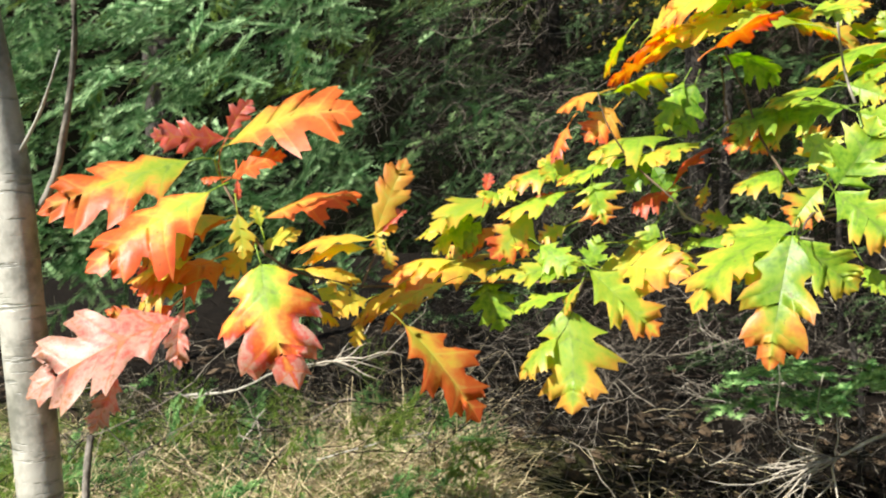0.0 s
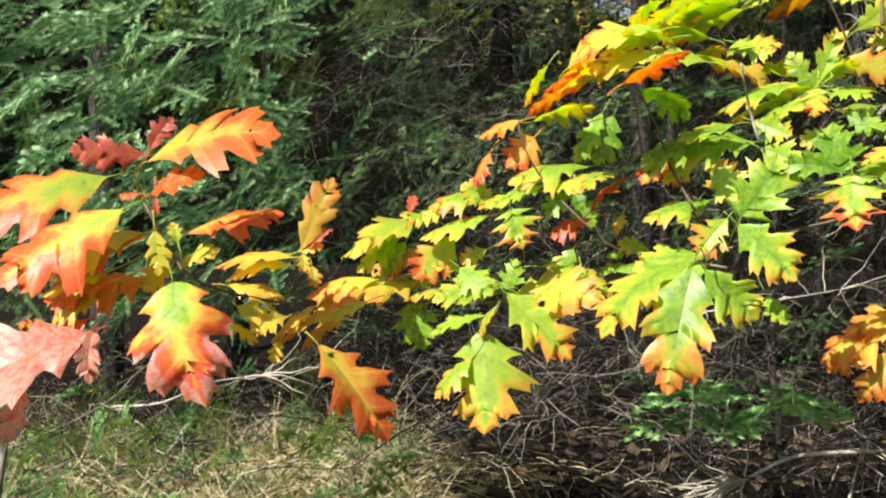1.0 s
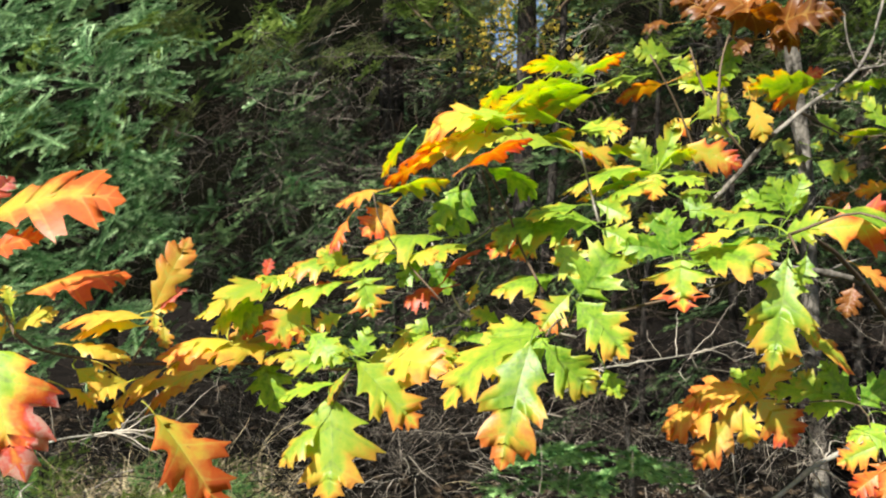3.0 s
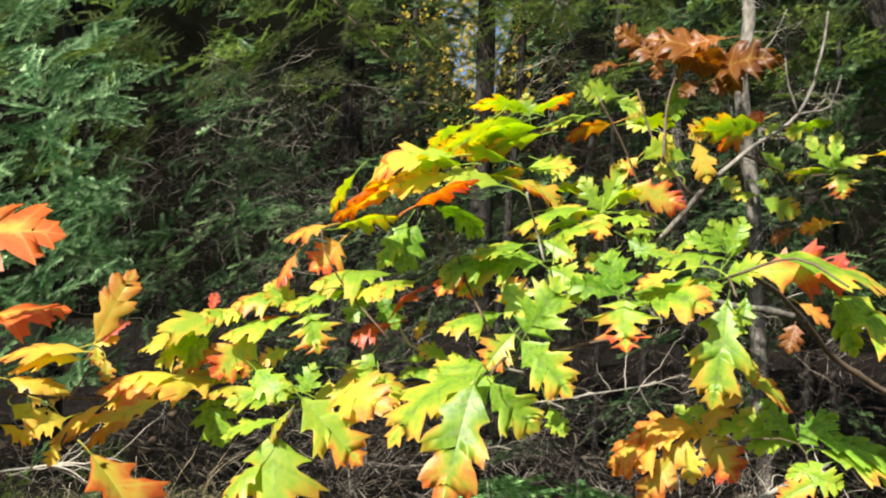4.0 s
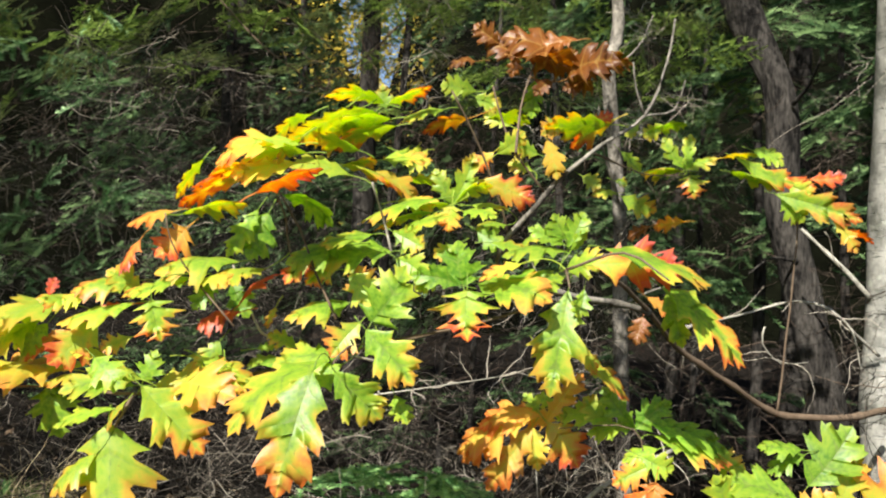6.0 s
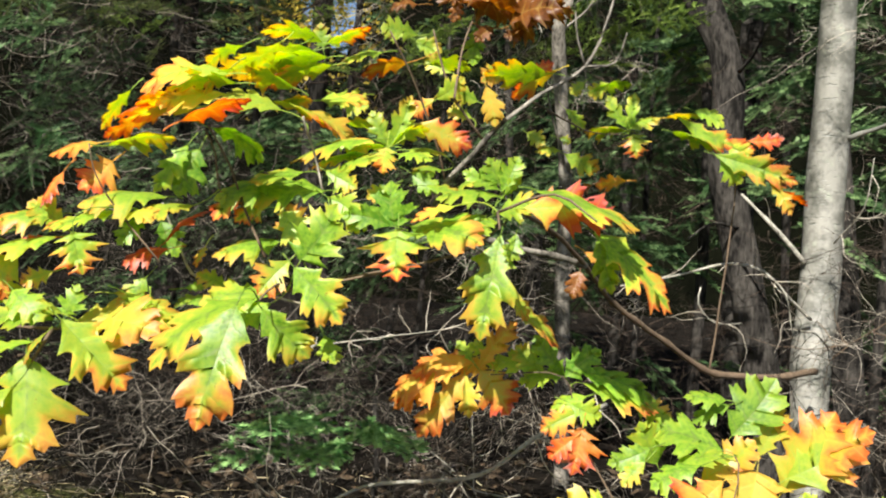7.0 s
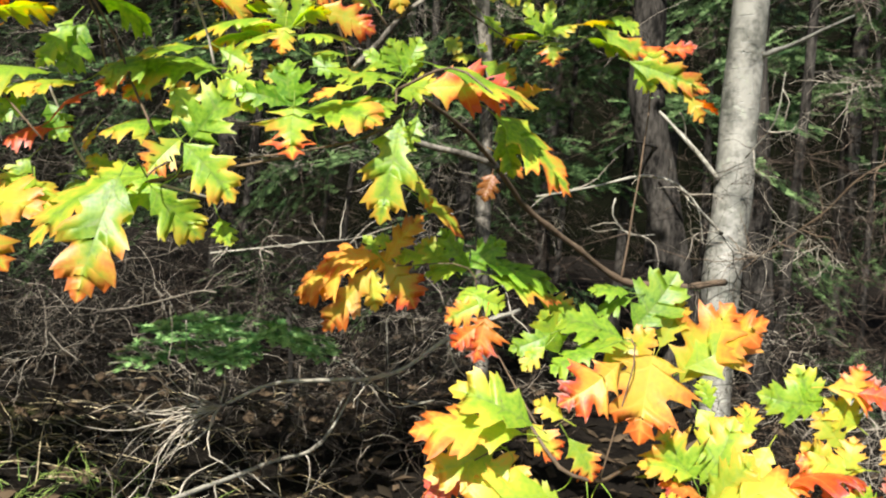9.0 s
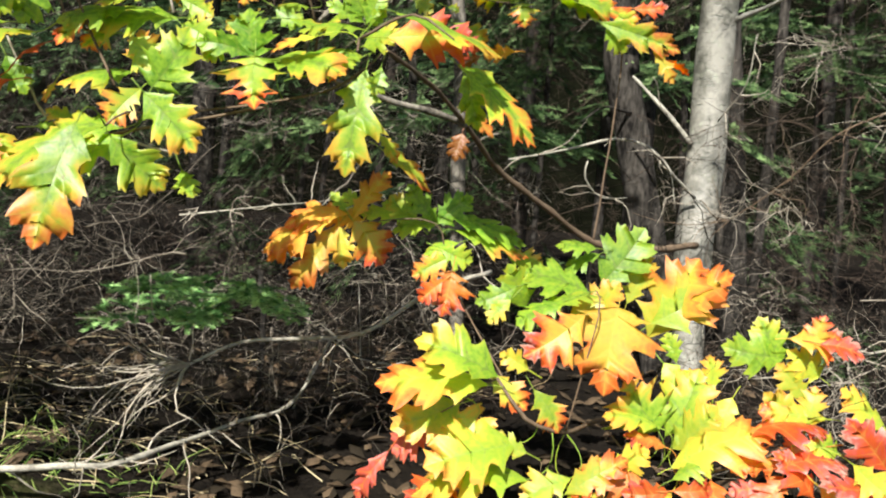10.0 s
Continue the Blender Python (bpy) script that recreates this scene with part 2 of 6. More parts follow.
def stem(name, parent, r0, r1, points, mat=None, sides=8, rough=0.18, knots=True):
    line = glide(points)
    n = len(line) - 1
    place = line[0].copy()
    rng = random.Random(n * 7 + int(place.x * 100))
    radii = [(r0 + (r1 - r0) * k / n) * (1 + (0.28 if knots and rng.random() < 0.13 else 0)) for k in range(n + 1)]
    line = [c + Vector((noise.noise(c * 9), noise.noise(c * 9 + Vector((5, 5, 5))), noise.noise(c * 9 + Vector((9, 1, 4))))) * min(0.006, radii[k] * 0.8) for k, c in enumerate(line)]
    TWIG_POINTS.extend(line)
    verts, faces = tube([c - place for c in line], radii, sides, rough, place.x)
    return part(name, mesh_of(name, verts, faces, mat or BARK_TWIG), place, parent)


# half outline of a red oak leaf: along the midrib, out from it; pairs from base to tip
HALF = ((0, 0.012), (0.05, 0.05), (0.11, 0.12), (0.17, 0.175), (0.22, 0.225), (0.295, 0.315), (0.315, 0.255), (0.345, 0.215), (0.36, 0.20), (0.40, 0.225),
        (0.435, 0.29), (0.50, 0.375), (0.58, 0.455), (0.575, 0.39), (0.655, 0.395), (0.635, 0.325), (0.615, 0.26), (0.61, 0.215), (0.645, 0.22), (0.69, 0.27),
        (0.755, 0.315), (0.84, 0.345), (0.825, 0.285), (0.885, 0.245), (0.85, 0.19), (0.83, 0.145), (0.87, 0.135), (0.945, 0.15), (0.935, 0.095), (0.97, 0.055),
        (1, 0))
TIPS = (5, 12, 21, 27, 30)
SINUS = (8, 17, 25, 28)
LEAF_COUNT = [0]


def leaf(parent, base, tip, face, wide, ripe_in, ripe_out, chewed=0, warp=0.0, turned=0.0):
    """One oak leaf from base to tip, its upper side towards face; wide: breadth to length; warp: over 1 broad near the base; turned: how far the ripe colour has spread in; ripe: 0 green, 0.5 orange, 0.9 red, over 1 brown."""
    LEAF_COUNT[0] += 1
    rng = random.Random(LEAF_COUNT[0] * 31 + 7)
    base, tip = Vector(base), Vector(tip)
    y = tip - base
    size = y.length
    y.normalize()
    z = Vector(face)
    z = (z - y * z.dot(y)).normalized()
    x = y.cross(z)
    dry = max(0.0, ripe_out - 0.9)
    level = max(0.0, z.z) ** 2  # leaves held level droop at their tips and sides
    arch = rng.uniform(0.01, 0.09) + level * rng.uniform(0.02, 0.10) + dry * 0.15
    fold = rng.uniform(-0.05, 0.34) * (1 - level) - 0.12 * level + dry * 0.5
    wave, phase = rng.uniform(0.008, 0.034) + dry * 0.10, rng.uniform(0, 6.28)
    hook = rng.uniform(-0.03, 0.06) + dry * 0.2
    roll, twist = rng.uniform(-0.6, 0.8) + level * 0.3, rng.uniform(-0.35, 0.35)
    sway = rng.uniform(-0.07, 0.07)
    deep, warp = rng.uniform(-0.012, 0.03) + max(0.0, wide - 0.8) * 0.12, warp or rng.uniform(0.9, 1.15)
    verts, faces, uvs, veins = [], [], [], []
    cols = (0.0, 0.3, 0.62, 0.85, 1.0)
    rows = len(HALF)
    for sign in (-1, 1):
        first = len(verts)
        reach = 0.0
        grow = [rng.uniform(0.84, 1.14) for _ in range(5)]
        lobe = 0
        for k, (s, w) in enumerate(HALF):
            lobe = sum(k > q for q in SINUS)
            if w > 0.1:
                w += deep * (1 if k in TIPS else -1)
            s = s ** warp
            w *= wide / 0.88 * (grow[lobe] * 0.75 + 0.25 if w > 0.1 else 1)
            s += rng.uniform(-0.008, 0.008) * (0 < k < rows - 1)
            reach = max(reach, min(1.0, s - 0.5 * w))
            reach = 1.0 if k == rows - 1 else max(0.0, reach)
            for c in cols:
                px, py = sign * w * c, reach + (s - reach) * c
                pz = arch * 4 * py * (1 - py) + fold * abs(px) - roll * px * px + twist * px * py
                pz += wave * math.sin(py * 13 + phase + sign * 0.9) * c * c * (0.4 + w * 2)
                pz -= hook * max(0.0, c - 0.6) * w * 4 + (0.008 + dry * 0.2) * (c > 0.9 and k in TIPS)
                px += sway * math.sin(py * 3.1)
                verts.append((x * px + y * py + z * pz) * size)
                uvs.append((sign * c, 0.5 * (py + s) if c else py))
                veins.append(1.0 if k in TIPS or c == 0.0 else 0.0)
        for k in range(rows - 1):
            for j in range(len(cols) - 1):
                if chewed and rng.random() < 0.03 * chewed and 8 < k < 26 and 0 < j < 3:
                    continue
                a = first + k * len(cols) + j
                b = a + len(cols)
                faces.append((a, a + 1, b + 1, b) if sign > 0 else (a, b, b + 1, a + 1))
    blade = len(faces)
    # petiole: to the nearest twig, or a short stalk
    near = min(TWIG_POINTS, key=lambda p: (p - base).length_squared) if TWIG_POINTS else base
    far = (near - base).length
    end = near - base if 0.008 < far < 0.11 and (base - near).dot(y) > 0.25 * far else -y * 0.03 - z * 0.006
    out = -y * end.length * 0.6
    stalk = [y * size * 0.03 + z * 0.0005] + [out * (2 * q * (1 - q)) + end * (q * q) for q in (0.2, 0.4, 0.6, 0.8, 1.0)]
    tv, tf = tube(stalk, [0.0010, 0.0010, 0.0010, 0.0010, 0.0011, 0.0015], 5)
    off = len(verts)
    verts += tv
    faces += [tuple(i + off for i in f) for f in tf]
    uvs += [(0.0, 0.1)] * len(tv)
    veins += [1.0] * len(tv)
    me = mesh_of("leaf", verts, faces, LEAF)
    layer = me.uv_layers.new(name="leaf")
    layer.data.foreach_set("uv", [v for lp in me.loops for v in uvs[lp.vertex_index]])
    me.attributes.new("vein", "FLOAT", "POINT").data.foreach_set("value", veins)
    ob = part("leaf", me, base, parent)
    ob.color = (ripe_in / 1.5, ripe_out / 1.5, rng.random(), 1 - turned)
    return ob


def brush(name, label, category, mat, lines, sides=3):
    """Thin bars in one mesh: lines of (points, first radius, last radius)."""
    verts, faces = [], []
    for pts, r0, r1 in lines:
        n = len(pts) - 1
        v, f = tube(pts, [r0 + (r1 - r0) * k / n for k in range(n + 1)], sides)
        off = len(verts)
        verts += v
        faces += [tuple(i + off for i in q) for q in f[:-2]]
    ob = new(name, mesh_of(name, verts, faces, mat))
    ORIGIN[ob] = Vector()
    return tagged(ob, label, category, kind="stuff")


def polar(azimuth, reach, z=0.0):
    """A place by its bearing (degrees right of straight ahead) and distance from the standpoint."""
    return Vector((0.1 + reach * math.sin(radians(azimuth)), -0.1 + reach * math.cos(radians(azimuth)), z))


def ease(v):
    v = min(1.0, max(0.0, v))
    return v * v * (3 - 2 * v)


def ground_at(x, y):
    """A roadside verge that climbs a low bank into the wood."""
    r = math.hypot(x - 0.1, y + 0.1) if y > 0 else abs(x) * 0.3
    top = 0.80 - 0.18 * ease((math.degrees(math.atan2(x - 0.1, max(y + 0.1, 0.01))) + 2) / 34)
    z = top * ease((r - 0.4) / 1.5) + 0.05 * max(0.0, min(r, 12) - 2.0) * 0.35
    return z + 0.05 * noise.noise(Vector((x * 1.1, y * 1.1, 0))) * ease(r - 0.6) + 0.02 * noise.noise(Vector((x * 4, y * 4, 3)))

# ---- ground ----
def build_ground():
    stops = [-400, -120, -40, -15] + [-8 + 0.5 * k for k in range(10)] + [-3 + 0.09 * k for k in range(112)] + [7.1 + 0.6 * k for k in range(12)] + [20, 50, 150, 400]
    n = len(stops)
    verts = [(x, y, ground_at(x, y)) for y in stops for x in stops]
    faces = [(r * n + c, r * n + c + 1, (r + 1) * n + c + 1, (r + 1) * n + c) for r in range(n - 1) for c in range(n - 1)]
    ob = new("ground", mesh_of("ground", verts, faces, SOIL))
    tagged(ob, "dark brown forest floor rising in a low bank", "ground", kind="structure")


build_ground()


# ---- trunks ----
def tree_trunk(tree, radii_points, mat, sides=20, rough=0.10):
    pts = [p for p, r in radii_points]
    line = glide(pts, 0.06)
    lens = [0.0]
    for a, b in zip(pts, pts[1:]):
        lens.append(lens[-1] + (Vector(b) - Vector(a)).length)
    total, run, radii = lens[-1], 0.0, []
    for k, c in enumerate(line):
        if k:
            run += (c - line[k - 1]).length
        d = min(run, total)
        j = max(i for i in range(len(lens) - 1) if lens[i] <= d + 1e-9)
        f = (d - lens[j]) / (lens[j + 1] - lens[j])
        radii.append(radii_points[j][1] * (1 - f) + radii_points[j + 1][1] * f)
    place = line[0].copy()
    verts, faces = tube([c - place for c in line], radii, sides, rough, place.x * 3)
    return part("trunk", mesh_of("trunk", verts, faces, mat), place, tree)


oak = thing("oak_tree", (2.4672, 1.6105, -0.1245), "young red oak with smooth pale grey trunk and autumn leaves", "oak tree")
tree_trunk(oak, [((2.467, 1.611, -0.124), 0.0516), ((2.599, 1.757, 0.356), 0.0546), ((2.695, 1.859, 0.766), 0.0531), ((2.721, 1.895, 1.190), 0.0671), ((2.760, 1.909, 1.457), 0.0672), ((2.763, 1.909, 1.823), 0.0648), ((2.707, 1.847, 2.350), 0.0600), ((2.642, 1.800, 2.899), 0.0537), ((2.585, 1.788, 4.005), 0.0414)], BARK_PALE, 28, 0.08)
stem("branch", oak, 0.0088, 0.0032, [(2.771, 1.837, 1.986), (2.776, 1.689, 2.016), (2.791, 1.506, 2.074)], BARK_PALE)
left_tree = thing("young_tree", (-0.5724, 1.233, 0.685), "slender young tree with smooth pale grey bark", "tree")
tree_trunk(left_tree, [((-0.572, 1.233, 0.685), 0.0335), ((-0.590, 1.278, 1.026), 0.0328), ((-0.599, 1.278, 1.268), 0.0331), ((-0.611, 1.276, 1.525), 0.0319), ((-0.636, 1.264, 1.775), 0.0296), ((-0.675, 1.256, 2.100), 0.0248)], BARK_YOUNG, 28, 0.06)
stem("branch", left_tree, 0.0066, 0.0034, [(-0.567, 1.280, 1.464), (-0.532, 1.256, 1.512), (-0.498, 1.224, 1.598), (-0.475, 1.194, 1.705), (-0.462, 1.158, 1.788)], BARK_GREY)
stem("branch", left_tree, 0.0032, 0.0012, [(-0.587, 1.266, 1.548), (-0.530, 1.211, 1.606), (-0.490, 1.177, 1.678)], BARK_YOUNG)
stem("branch", left_tree, 0.0072, 0.0064, [(-0.592, 1.457, 0.891), (-0.594, 1.484, 0.982), (-0.589, 1.507, 1.066)], BARK_GREY)
thin_tree = thing("young_tree", (2.0387, 2.3284, 0.1569), "thin grey trunk of a young tree", "tree")
tree_trunk(thin_tree, [((2.039, 2.328, 0.157), 0.0275), ((2.104, 2.478, 0.760), 0.0286), ((2.101, 2.532, 1.407), 0.0286), ((2.067, 2.512, 1.845), 0.0263), ((1.960, 2.455, 2.349), 0.0255), ((1.995, 2.450, 2.529), 0.0228), ((1.890, 2.383, 3.033), 0.0189)], BARK_GREY, 14, 0.14)
stem("branch", thin_tree, 0.0062, 0.0020, [(2.066, 2.510, 1.850), (1.985, 2.440, 1.935), (1.900, 2.395, 2.060), (1.865, 2.370, 2.190)], BARK_GREY)
stem("branch", thin_tree, 0.0050, 0.0016, [(2.100, 2.520, 1.480), (2.190, 2.450, 1.545), (2.300, 2.400, 1.570)], BARK_GREY)
stem("branch", thin_tree, 0.0044, 0.0015, [(1.962, 2.456, 2.345), (2.050, 2.400, 2.440), (2.095, 2.375, 2.560)], BARK_GREY)
rough_tree = thing("conifer", (2.857, 1.9458, 0.1727), "leaning conifer trunk with dark rough bark", "tree")
tree_trunk(rough_tree, [((2.822, 1.966, 0.173), 0.078), ((2.852, 2.136, 0.705), 0.073), ((2.860, 2.258, 1.168), 0.070), ((2.815, 2.305, 1.461), 0.067), ((2.742, 2.370, 1.910), 0.064), ((2.718, 2.378, 2.360), 0.0612), ((2.603, 2.503, 2.764), 0.0725), ((2.447, 2.491, 3.422), 0.0638)], BARK_ROUGH, 24, 0.22)
stem("branch", rough_tree, 0.0096, 0.0032, [(2.710, 2.297, 2.287), (2.680, 2.192, 2.338), (2.632, 2.091, 2.413)], BARK_ROUGH)
stem("branch", rough_tree, 0.0080, 0.0032, [(2.868, 2.207, 1.169), (2.724, 2.241, 1.230), (2.616, 2.232, 1.183)], BARK_ROUGH)
stem("branch", rough_tree, 0.0072, 0.0024, [(2.758, 2.292, 1.680), (2.568, 2.250, 1.679), (2.459, 2.248, 1.615)], BARK_ROUGH)
back_tree = thing("conifer", (3.1669, 1.9416, 0.1292), "grey rough trunk behind the oak", "tree")
tree_trunk(back_tree, [((3.167, 1.942, 0.129), 0.0659), ((3.240, 2.096, 0.786), 0.0646), ((3.234, 2.157, 1.206), 0.0592), ((3.212, 2.222, 1.959), 0.0542), ((3.144, 2.255, 3.096), 0.0433)], BARK_ROUGH, 18, 0.2)

# ---- the oak's twigs and leaves ----
b_far = stem("branch", oak, 0.0112, 0.0040, [(2.5451, 1.7318, 1.1895), (2.3168, 1.6873, 1.1806), (2.0720, 1.7103, 1.1914), (1.8768, 1.6797, 1.2759), (1.6421, 1.6184, 1.3819), (1.4564, 1.5070, 1.4770), (1.2682, 1.3883, 1.5484), (1.0903, 1.2598, 1.5804)])
b_mid = stem("twig", oak, 0.0021, 0.0016, [(1.1102, 1.2943, 1.5843), (1.0631, 1.2407, 1.5470), (0.9811, 1.2463, 1.4857), (0.8554, 1.2514, 1.4470), (0.6968, 1.2701, 1.4131), (0.6210, 1.2381, 1.4056), (0.5800, 1.1949, 1.3785)])
b_left = stem("twig", oak, 0.0027, 0.0022, [(0.8771, 1.2943, 1.4448), (0.5736, 1.4270, 1.3584), (0.5196, 1.5072, 1.3326), (0.2915, 1.4161, 1.3068), (0.1681, 1.6063, 1.2962), (-0.0317, 1.5934, 1.2984), (-0.1153, 1.5092, 1.3113), (-0.2099, 1.2788, 1.3609), (-0.2528, 1.2945, 1.4070), (-0.2967, 1.2975, 1.4922)])
b_top = stem("branch", oak, 0.0080, 0.0024, [(1.4564, 1.5070, 1.4770), (1.0240, 1.4530, 1.5569), (1.0751, 1.3636, 1.7154), (1.1646, 1.3372, 1.8128), (1.2887, 1.3265, 1.9026), (1.3554, 1.3382, 2.0326), (1.3735, 1.3387, 2.1344)], BARK_GREY)
stem("twig", oak, 0.0032, 0.0014, [(1.2887, 1.3265, 1.9026), (1.2672, 1.3270, 1.9581), (1.2531, 1.3195, 2.0154)], BARK_GREY)
stem("twig", oak, 0.0032, 0.0014, [(1.2887, 1.3265, 1.9026), (1.3849, 1.3455, 1.9316), (1.3924, 1.3195, 1.9953)], BARK_GREY)
stem("twig", oak, 0.0028, 0.0016, [(1.1006, 1.4042, 1.7209), (1.0179, 1.3945, 1.8028), (0.9874, 1.4006, 1.8599), (0.9568, 1.3973, 1.9398)])
b_dead = stem("twig", oak, 0.0032, 0.0016, [(0.9945, 1.3529, 1.7955), (1.0283, 1.4038, 1.9068), (1.0599, 1.4045, 2.0064)])
stem("twig", oak, 0.0028, 0.0016, [(1.0476, 1.4951, 1.5577), (1.0156, 1.4172, 1.6388), (0.9140, 1.3589, 1.8009), (0.8355, 1.3312, 1.9006)])
# lighter wood on these two twigs stands for the sun on them
stem("twig", oak, 0.0024, 0.0016, [(0.6830, 1.2181, 1.5734), (0.6699, 1.2207, 1.6222), (0.6205, 1.1474, 1.6809)], PALE_TWIG)
stem("twig", oak, 0.0026, 0.0019, [(0.7805, 1.5412, 1.3527), (0.6631, 1.5546, 1.3764), (0.5920, 1.5673, 1.3886), (0.5379, 1.5627, 1.4076), (0.5143, 1.5709, 1.4526), (0.4828, 1.5539, 1.5130), (0.4676, 1.5398, 1.5426)], PALE_TWIG)
stem("twig", oak, 0.0016, 0.0011, [(0.4400, 1.3348, 1.4318), (0.3856, 1.3837, 1.4989), (0.3540, 1.3739, 1.5374), (0.3280, 1.3604, 1.5793), (0.3170, 1.3569, 1.6225)])
stem("twig", oak, 0.0032, 0.0014, [(0.2809, 1.3698, 1.3104), (0.2533, 1.3442, 1.2563)])
stem("twig", oak, 0.0024, 0.0012, [(-0.0943, 1.4870, 1.3081), (-0.0667, 1.5874, 1.3629), (-0.0366, 1.5975, 1.4164)])
stem("twig", oak, 0.0024, 0.0016, [(0.6072, 1.2800, 1.4507), (0.5723, 1.3087, 1.5365), (0.5372, 1.2819, 1.6033), (0.4876, 1.2400, 1.6617)])
stem("twig", oak, 0.0021, 0.0013, [(0.5723, 1.3087, 1.5365), (0.5357, 1.3488, 1.5666), (0.5198, 1.3214, 1.6240), (0.4868, 1.2593, 1.6588)])
stem("twig", oak, 0.0028, 0.0013, [(0.9515, 1.0751, 1.5528), (0.9144, 1.0039, 1.5198)])
stem("twig", oak, 0.0028, 0.0013, [(0.9515, 1.0751, 1.5528), (0.9814, 0.9530, 1.5803), (1.0132, 0.8774, 1.5375)])
stem("twig", oak, 0.0032, 0.0014, [(2.0720, 1.7103, 1.1914), (2.1001, 1.6771, 1.6976), (2.0096, 1.6211, 1.8625), (1.9074, 1.7000, 1.9241)])
stem("twig", oak, 0.0032, 0.0014, [(1.1646, 1.3372, 1.8128), (1.6400, 1.7812, 1.8589), (1.8215, 1.8378, 1.8798)])
b_low = stem("branch", oak, 0.0104, 0.0032, [(2.5007, 1.6907, 0.6957), (2.0010, 1.4000, 0.7379), (1.6039, 1.1305, 0.8359), (1.3938, 0.9976, 0.8667), (1.2898, 0.9904, 0.9057), (1.2500, 1.0316, 0.9723)])
stem("twig", oak, 0.0018, 0.0011, [(1.6039, 1.1305, 0.8359), (1.5600, 0.9500, 0.8000), (1.6400, 0.8200, 0.8200), (1.7200, 0.7400, 0.8800)])
stem("twig", oak, 0.0018, 0.0011, [(1.3938, 0.9976, 0.8667), (1.4041, 0.9402, 1.0986), (1.4019, 0.9497, 1.1453)])
stem("twig", oak, 0.0018, 0.0011, [(1.2898, 0.9904, 0.9057), (1.2544, 1.2134, 1.1291), (1.2236, 1.2424, 1.2466), (1.0941, 1.3136, 1.2407)])
stem("twig", oak, 0.0018, 0.0011, [(1.2500, 1.0316, 0.9723), (1.1825, 1.0754, 0.9138), (1.1281, 1.1423, 0.8587)])

# b_left long branch reaching to the open side
leaf(b_left, (-0.2796, 1.2649, 1.5495), (-0.0765, 1.2205, 1.5837), (-0.26, -0.60, 0.75), 0.72, 0.26, 0.72, turned=.25)
leaf(b_left, (-0.2854, 1.2666, 1.5585), (-0.3936, 1.2548, 1.5653), (0.05, -1.00, 0.01), 0.55, 0.91, 0.95)
leaf(b_left, (-0.2813, 1.2793, 1.5657), (-0.2427, 1.2778, 1.6169), (0.10, -1.00, -0.02), 0.62, 0.91, 0.95)
leaf(b_left, (-0.3296, 1.2176, 1.5219), (-0.5307, 1.1707, 1.4530), (-0.09, -0.69, 0.72), 0.72, 0.15, 0.76, turned=.22)
leaf(b_left, (-0.2858, 1.1247, 1.4708), (-0.4377, 1.0734, 1.3717), (-0.09, -0.82, 0.57), 0.72, 0.16, 0.80, turned=.25)
leaf(b_left, (-0.2787, 1.2692, 1.4984), (-0.1918, 1.2433, 1.5273), (-0.41, -0.59, 0.69), 0.72, 0.76, 0.82)
leaf(b_left, (-0.2910, 1.2528, 1.4979), (-0.3224, 1.2551, 1.4967), (-0.08, -0.71, 0.70), 0.72, 0.78, 0.80)
leaf(b_left, (-0.2668, 1.2473, 1.4941), (-0.2657, 1.2464, 1.4627), (0.10, -0.98, 0.15), 0.43, 0.90, 0.98)
leaf(b_left, (-0.2476, 1.4004, 1.4387), (-0.0850, 1.3889, 1.4696), (-0.20, -0.39, 0.90), 0.72, 0.40, 0.76, turned=.25)
leaf(b_left, (-0.2677, 1.2375, 1.4431), (-0.2625, 1.2352, 1.3738), (0.10, -0.98, 0.16), 0.58, 0.25, 0.36)
leaf(b_left, (-0.2905, 1.2714, 1.4386), (-0.4324, 1.2402, 1.3715), (-0.32, -0.39, 0.86), 0.72, 0.24, 0.48)
leaf(b_left, (-0.2895, 1.2640, 1.4325), (-0.4153, 1.2724, 1.3951), (-0.28, -0.43, 0.86), 0.72, 0.62, 0.80)
leaf(b_left, (-0.3406, 1.2543, 1.3810), (-0.4308, 1.2301, 1.3469), (-0.20, -0.47, 0.86), 0.72, 0.20, 0.48)
leaf(b_left, (-0.3321, 1.2504, 1.3680), (-0.4350, 1.2574, 1.3386), (-0.26, -0.61, 0.75), 0.72, 0.60, 0.80)
leaf(b_left, (-0.3513, 1.2555, 1.3389), (-0.4250, 1.2602, 1.3055), (-0.34, -0.67, 0.66), 0.72, 0.28, 0.50)
leaf(b_left, (-0.4051, 1.2458, 1.2957), (-0.4719, 1.2511, 1.3070), (-0.10, -0.96, 0.26), 0.45, 0.50, 0.80)
leaf(b_left, (-0.3613, 1.2166, 1.2923), (-0.5633, 1.1791, 1.1954), (-0.08, -0.86, 0.50), 0.72, 0.99, 1.04)
leaf(b_left, (-0.4450, 1.2018, 1.2248), (-0.4786, 1.1821, 1.1391), (0.23, -0.95, 0.23), 0.45, 1.00, 1.03)
leaf(b_left, (-0.3418, 1.1881, 1.3105), (-0.3515, 1.1865, 1.2220), (0.16, -0.98, 0.11), 0.47, 1.00, 1.02)
leaf(b_left, (-0.3691, 1.2471, 1.3107), (-0.4182, 1.2497, 1.2688), (-0.27, -0.93, 0.26), 0.72, 0.88, 0.90)
leaf(b_left, (-0.4398, 1.2216, 1.2834), (-0.5264, 1.2271, 1.2443), (-0.35, -0.64, 0.69), 0.72, 0.88, 0.91)
